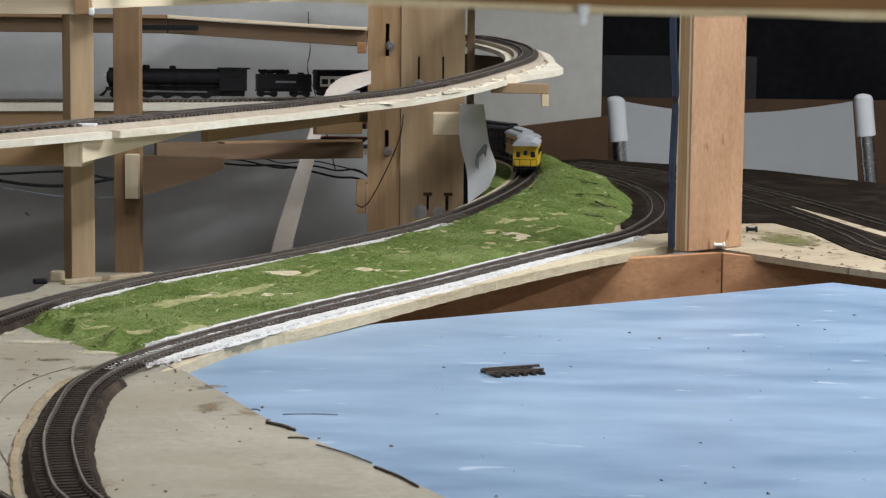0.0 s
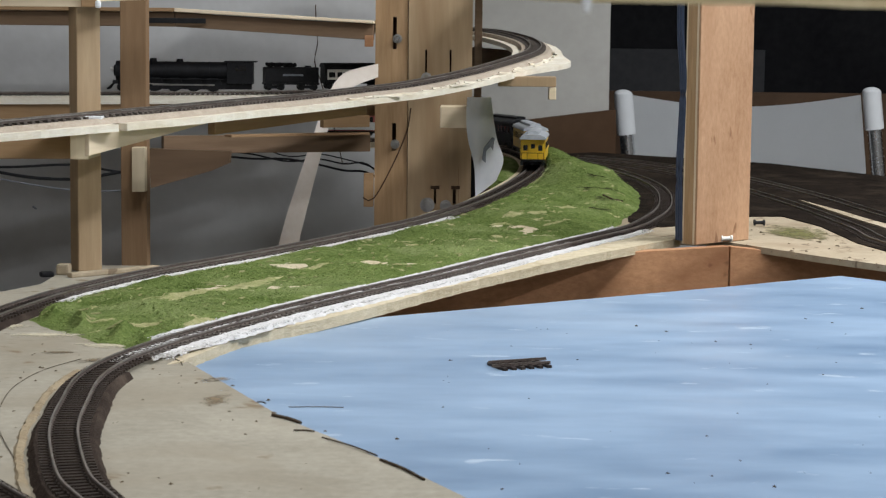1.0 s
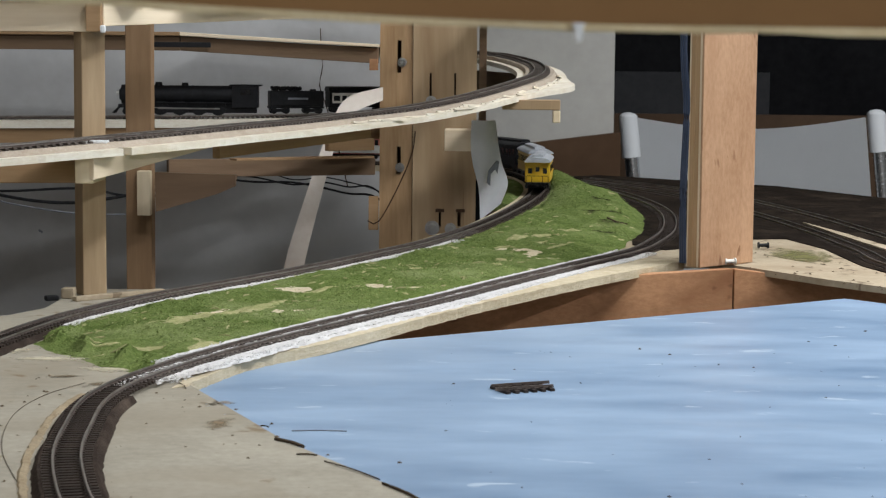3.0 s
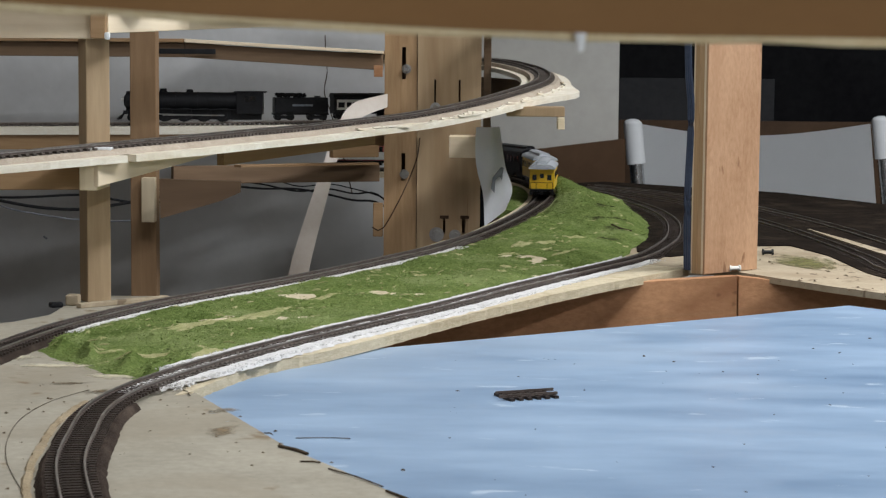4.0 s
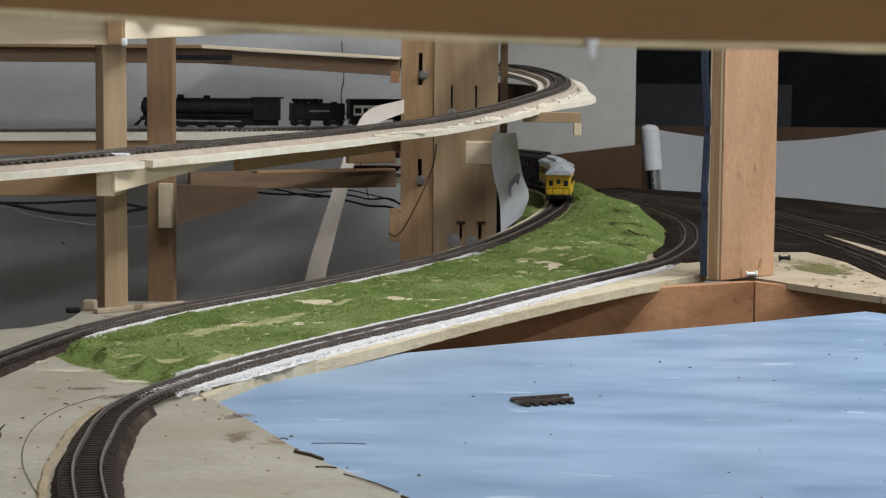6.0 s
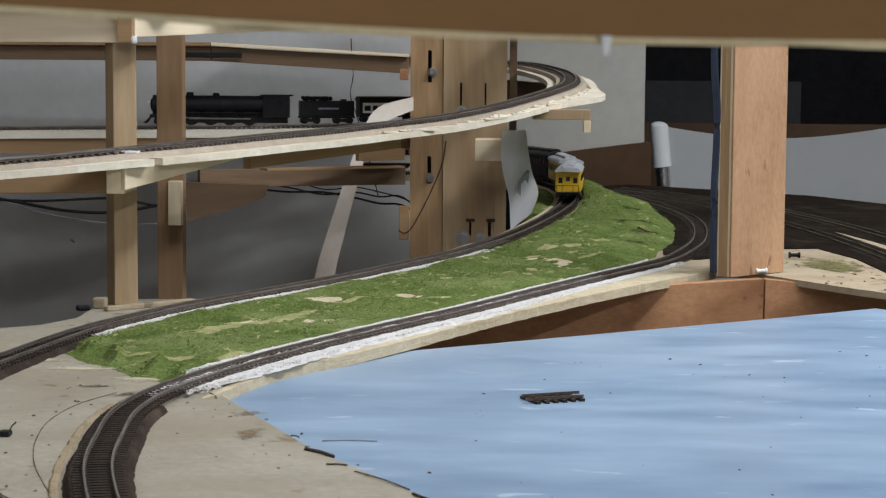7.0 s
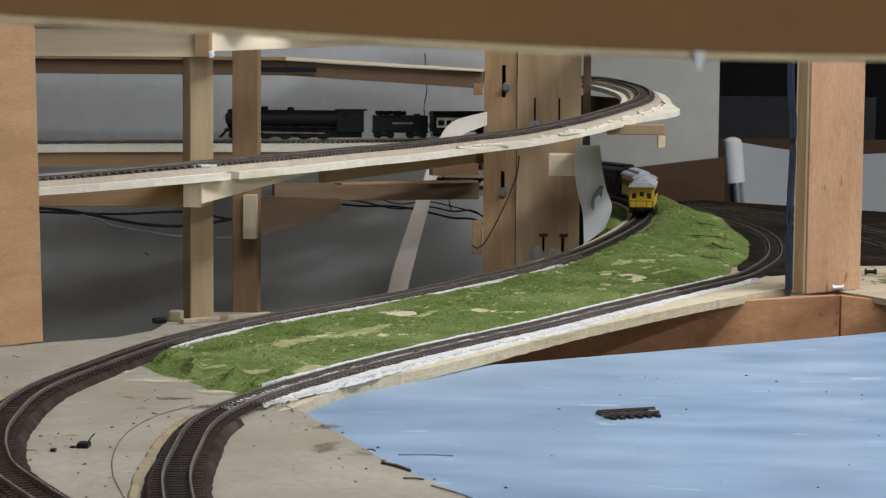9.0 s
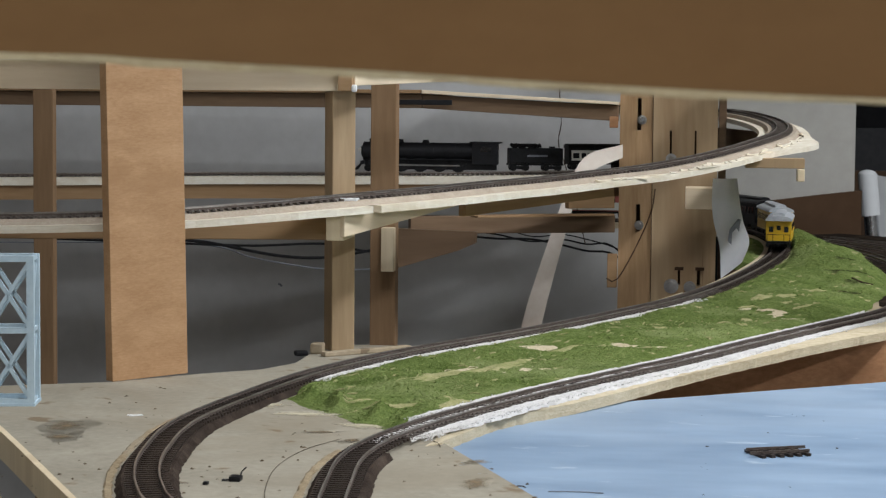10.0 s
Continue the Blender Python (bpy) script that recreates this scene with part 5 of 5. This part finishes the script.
def truss_tower():
    root = thing("truss_tower", (-0.474, 1.262, 0.0), "pale blue plastic lattice tower standing on the plywood", "model tower")
    m = Matrix.Translation((-0.4925, 1.272, 0)) @ Matrix.Rotation(radians(10), 4, "Z")
    root.matrix_basis = m
    hw, hd, H = 0.031, 0.012, 0.105

    def bar(name, a, b, t=0.0022):
        a, b = Vector(a), Vector(b)
        d = b - a
        q = d.to_track_quat("Z", "Y").to_matrix().to_4x4()
        local(name, box(bmesh.new(), -t / 2, t / 2, -t / 2, t / 2, -d.length / 2, d.length / 2, Matrix.Translation((a + b) / 2) @ q), TRUSS, root)

    for x in (-hw, hw):
        for y in (-hd, hd):
            bar("corner_post", (x, y, 0.002), (x, y, H), 0.0050)
    for z in (0.003, 0.053, H - 0.002):
        for y in (-hd, hd):
            bar("cross_bar", (-hw, y, z), (hw, y, z), 0.0042)
        for x in (-hw, hw):
            bar("side_bar", (x, -hd, z), (x, hd, z), 0.0030)
    for z0, z1 in ((0.004, 0.052), (0.054, H - 0.003)):
        for y in (-hd, hd):
            for a, b in ((-hw, 0), (0, -hw), (0, hw), (hw, 0)):
                bar("brace", (a, y, z0), (b, y, z1), 0.0027)
        for x in (-hw, 0, hw):
            bar("side_brace", (x, -hd, z0), (x, hd, z1), 0.0018)
            bar("upright", (x, -hd, z0), (x, -hd, z1), 0.0016)
    local("foot", boxbm(-hw - 0.003, hw + 0.003, -hd - 0.003, hd + 0.003, 0, 0.002), TRUSS, root)
    return root


truss_tower()

# ---- cables ----


def cable(label, ctrl, r, material=CABLE, group="cables"):
    ob = part("cable", wire(bmesh.new(), ctrl, r, 7, 0.008), material, None, "", True)
    return tagged(ob, label, "cable", group)


cable("black cable sagging between the posts before the wall", [(-0.95, 2.40, 0.050), (-0.80, 2.4, 0.046), (-0.645, 2.40, 0.039), (-0.60, 2.40, 0.034), (-0.53, 2.4, 0.022), (-0.47, 2.40, 0.020), (-0.409, 2.40, 0.030), (-0.345, 2.40, 0.042)], 0.0020)
cable("black cable strung between the posts before the wall", [(-0.95, 2.41, 0.040), (-0.645, 2.41, 0.034), (-0.557, 2.41, 0.033), (-0.47, 2.41, 0.037), (-0.409, 2.41, 0.028), (-0.33, 2.41, 0.032)], 0.0016)
cable("thin grey cable hanging lower before the wall", [(-0.95, 2.42, 0.03), (-0.645, 2.42, 0.033), (-0.56, 2.42, 0.016), (-0.47, 2.42, 0.004), (-0.38, 2.42, 0.006)], 0.0009, GREYPRINT)
for k in range(3):
    d, j = 0.006 * k, [rnd.uniform(-0.007, 0.007) for _ in range(6)]
    cable("black cable looping towards the slotted post", [(-0.30, 2.5 - 0.01 * k, 0.058 - d), (-0.26, 2.5, 0.056 + j[0] - d), (-0.214, 2.5 - 0.01 * k, 0.040 + j[1]), (-0.175, 2.5, 0.047 + j[2] - d),
                                                           (-0.142, 2.5, 0.042 + j[3] - d), (-0.115, 2.5, 0.032 + j[4]), (-0.092, 2.5, 0.026 - d)], 0.0008 + 0.0003 * k)
cable("thin brown wire hanging from the upper rear shelf", [(-0.187, 2.60, 0.24), (-0.186, 2.60, 0.211), (-0.184, 2.6, 0.19), (-0.188, 2.60, 0.165), (-0.180, 2.60, 0.140), (-0.165, 2.60, 0.09), (-0.15, 2.6, 0.03)], 0.0007, HOLE)
cable("thin brown wire curling down the slotted post", [(-0.054, 2.412, 0.112), (-0.058, 2.412, 0.085), (-0.073, 2.412, 0.047), (-0.093, 2.405, 0.008), (-0.103, 2.40, -0.003), (-0.112, 2.40, 0.001)], 0.0008, HOLE)
part_block = part("wall_chip", boxbm(-0.646, -0.6385, 2.958, 2.9605, -0.0685, -0.0655, m=Matrix.Translation((-0.642, 2.957, -0.067)) @ Matrix.Rotation(0.6, 4, "Y") @ Matrix.Translation((0.642, -2.957, 0.067)), bevel=0.001), GREYPRINT)
tagged(part_block, "small grey chip in the white wall", "chip")

# ---- small things on the boards ----


def spool(label, x, y, z, material, turn):
    root = thing("plastic_spool", (x, y, z), label, "spool", "plastic spools")
    root.matrix_basis = Matrix.Translation((x, y, z)) @ Matrix.Rotation(radians(turn), 4, "Z") @ Matrix.Scale(0.8, 4)
    for e in (-1, 1):
        local("flange", cyl(bmesh.new(), (e * 0.0052, 0, 0), (e * 0.0070, 0, 0), 0.0040, 14), material, root, "", True)
    local("barrel", cyl(bmesh.new(), (-0.0053, 0, 0), (0.0053, 0, 0), 0.0024, 14), material, root, "", True)
    return root


spool("white plastic spool lying at the foot of the post", 0.2655, 1.835, 0.0095 + 0.0032, CREAM, 15)
spool("black plastic spool lying behind the post", 0.317, 1.975, plane_z(0, 1.975) + 0.0042, BLACKP, 5)

bg = thing("wire_connector", (-0.256, 1.018, 0.0), "small black connector with a curled wire end", "connector")
part("clip", boxbm(-0.2585, -0.2520, 1.013, 1.021, 0.0, 0.0030, bevel=0.0007), BLACKP, bg)
part("lead", wire(bmesh.new(), [(-0.253, 1.018, 0.0028), (-0.2522, 1.02, 0.005), (-0.2512, 1.02, 0.0068), (-0.2498, 1.02, 0.0074)], 0.0004), CABLE, bg)
part("tail", wire(bmesh.new(), [(-0.258, 1.017, 0.0007), (-0.260, 1.015, 0.0007), (-0.2625, 1.014, 0.0007)], 0.0006), CABLE, bg)
cr = part("black_crumb", boxbm(-0.2705, -0.2675, 1.001, 1.005, 0, 0.0018, bevel=0.0005), BLACKP)
tagged(cr, "small black scrap of plastic on the plywood", "scrap")
ft = part("post_shim", boxbm(0, 0.011, 0, 0.008, 0, 0.0045, bevel=0.0015), BLACKP)
ft.matrix_basis = Matrix.Translation((-0.334, 1.572, 0)) @ Matrix.Rotation(0.5, 4, "Z")
tagged(ft, "black scrap lying at the foot of the post", "scrap")
ft = part("wood_strip", boxbm(0, 0.090, 0, 0.007, 0, 0.0042, bevel=0.001), PLY_BROWN)
ft.matrix_basis = Matrix.Translation((-0.309, 1.572, 0)) @ Matrix.Rotation(0.78, 4, "Z")
tagged(ft, "rough pine strip lying beside the back track", "wood strip")
ft = part("wood_chunk", boxbm(-0.326, -0.315, 1.590, 1.604, 0, 0.009, bevel=0.002), PLY_BROWN)
tagged(ft, "small pine chunk at the foot of the post", "wood scrap")
cable("thin dark pencil-like wire lying on the plywood", [(-0.222, 1.165, 0.0004), (-0.237, 1.121, 0.0004), (-0.2415, 1.064, 0.0004), (-0.2345, 1.001, 0.0004), (-0.222, 0.945, 0.0004), (-0.2066, 0.898, 0.0004), (-0.188, 0.847, 0.0004)], 0.00018, DIRT)
ft = part("thread", wire(bmesh.new(), [(-0.0807, 1.0394, -0.0046), (-0.0653, 1.042, -0.0046), (-0.0498, 1.040, -0.0046)], 0.00035), GREYPRINT)
tagged(ft, "short dark thread lying on the blue board", "thread")


def flat_blot(name, label, cx, cy, L, W, turn, z, material, seed):
    bm = bmesh.new()
    vs = []
    for k in range(26):
        a = 2 * math.pi * k / 26
        r = 1 + 0.6 * noise.noise(Vector((math.cos(a) * 1.7 + seed, math.sin(a) * 1.7, seed * 0.7))) + 0.5 * noise.noise(Vector((math.cos(a) * 5 + seed, math.sin(a) * 5, seed)))
        u, v = L * r * math.cos(a), W * r * math.sin(a)
        vs.append(bm.verts.new((cx + u * math.cos(turn) - v * math.sin(turn), cy + u * math.sin(turn) + v * math.cos(turn), z)))
    f = bm.faces.new(vs)
    bmesh.ops.extrude_face_region(bm, geom=[f])
    for v in vs:
        v.co.z -= 0.0004
    return tagged(part(name, bm, material), label, "stain")


flat_blot("glue_stain", "brown glue stain on the plywood", -0.120, 1.030, 0.014, 0.026, 0.2, 0.0004, STAIN, 1.0)
flat_blot("glue_stain", "brown stain on the plywood by the lattice tower", -0.409, 1.185, 0.018, 0.026, 0.3, 0.0004, STAIN, 2.0)
flat_blot("glue_stain", "brown stain on the plywood by the lattice tower", -0.398, 1.145, 0.012, 0.020, 0.3, 0.0004, STAIN, 3.1)
flat_blot("paint_spot", "white paint spot on the plywood", -0.377, 1.237, 0.0045, 0.0035, 0.3, 0.0004, GLUE, 4.0)
for cx, cy, L, W, tn, seed in ((-0.128, 1.100, 0.014, 0.008, 0.8, 9.4), (-0.245, 1.19, 0.020, 0.006, 0.2, 12.7),
                               (-0.215, 1.160, 0.014, 0.006, 0.9, 13.9), (-0.290, 1.005, 0.018, 0.004, 0.1, 17.0)):
    flat_blot("glue_stain", "faint brown dirt smear on the plywood", cx, cy, L, W, tn, 0.0004, STAIN, seed)
for cx, cy, L, W, tn, seed in ((-0.262, 1.262, 0.040, 0.016, -0.35, 14.2), (-0.215, 1.222, 0.036, 0.014, -0.4, 15.5), (-0.300, 1.300, 0.030, 0.012, -0.5, 16.4)):
    flat_blot("glue_smear", "pale dried glue smear before the grass mat", cx, cy, L, W, tn, 0.0005, PALE_STAIN, seed)
bed = part("cork_edge", sweep(bmesh.new(), [p + Vector((0, 0, -p.z)) for p in A_PTS if p.y < 1.12], [(-0.0238, 0), (-0.0228, 0.0013), (-0.0200, 0.0010), (-0.0190, 0)], 0.0008), RIDGE)
tagged(bed, "tan glue ridge along the shore track", "glue", kind="structure")
bed = part("cork_edge", sweep(bmesh.new(), [p + Vector((0, 0, -p.z)) for p in B_PTS if p.y < 1.25], [(-0.0238, 0), (-0.0228, 0.0013), (-0.0200, 0.0010), (-0.0190, 0)], 0.0008), RIDGE)
tagged(bed, "tan glue ridge along the back track", "glue", kind="structure")

# dark slivers; the thick and long ones paint the shaded gap under the edge
for x0, y0, x1, y1, w in ((-0.081, 0.992, -0.064, 0.972, 0.0020), (-0.066, 0.952, -0.055, 0.950, 0.0010), (-0.050, 0.935, -0.020, 0.893, 0.0008),
                          (-0.018, 0.884, 0.004, 0.842, 0.0014), (-0.160, 1.172, -0.152, 1.150, 0.0006), (-0.093, 1.03, -0.088, 1.026, 0.0008)):
    a, b = Vector((x0 - 0.004, y0 - 0.004, 0.0006)), Vector((x1 - 0.004, y1 - 0.004, 0.0006))
    bm = wire(bmesh.new(), [a, (a + b) / 2 + Vector((0.0010, 0.0006, 0.0002)), b], w * 0.5, 5, 0.004)
    tagged(part("splinter", bm, DIRT), "dark strip along the cut plywood edge, for slivers and the shaded gap", "splinter", "splinters")

# crumbs and specks
vs, fs = [], []


def crumb(x, y, z, r):
    n = len(vs)
    a = rnd.random() * 3.14
    for k in range(5):
        b = a + k * 1.2566
        q = r * rnd.uniform(0.5, 1.5)
        vs.append((x + q * math.cos(b), y + 1.4 * q * math.sin(b), z))
    vs.append((x, y, z + r * rnd.uniform(0.3, 0.8)))
    for k in range(5):
        fs.append((n + k, n + (k + 1) % 5, n + 5))


for _ in range(260):
    x, y = rnd.uniform(-0.42, -0.05), rnd.uniform(0.80, 1.40)
    if x > -0.16 - (y - 1.168) * 0.49 and y > 0.85:
        if x > -0.0 - (y - 0.845) * 0.49 - 0.004:
            continue
    if y > 1.15 and x > -0.19:
        continue
    crumb(x, y, 0.0002, rnd.choice((0.0004, 0.0006, 0.0008, 0.0012)))
for _ in range(110):
    x, y = rnd.uniform(0.24, 0.5), rnd.uniform(1.62, 2.0)
    if y > 1.80 - (x - 0.25) * 1.2 + 0.02:
        crumb(x, y, plane_z(x, y) + 0.0003, rnd.choice((0.0008, 0.0014, 0.002)))
me = bpy.data.meshes.new("crumbs")
me.from_pydata(vs, [], fs)
me.materials.append(SAWDUST)
tagged(new("crumbs", me), "dark crumbs and wood dust scattered on the plywood", "crumbs", kind="stuff")
vs, fs = [], []
for x, y in ((-0.0943, 1.0607), (0.0083, 1.2088), (0.1419, 1.3714), (0.1613, 1.3472), (0.2726, 1.4198), (0.289, 1.4004), (0.3268, 1.4808), (-0.0168, 0.9561), (0.1167, 0.8825), (0.1642, 0.8564), (0.2135, 1.291)):
    crumb(x, y, -0.0049, 0.0013)
for _ in range(45):
    crumb(rnd.uniform(0.0, 0.34), rnd.uniform(0.84, 1.38), -0.0049, rnd.choice((0.0004, 0.0006, 0.0009)))
me = bpy.data.meshes.new("specks")
me.from_pydata(vs, [], fs)
me.materials.append(DIRT)
tagged(new("specks", me), "dark specks lying on the blue board", "specks", kind="stuff")

# ---- all at true size ----
for me in bpy.data.meshes:
    me.transform(Matrix.Scale(SIZE, 4))
for ob in scene.objects:
    if ob.type in ("MESH", "EMPTY"):
        ob.location = ob.location * SIZE
        back = ob.matrix_parent_inverse.copy()
        back.translation = back.translation * SIZE
        ob.matrix_parent_inverse = back
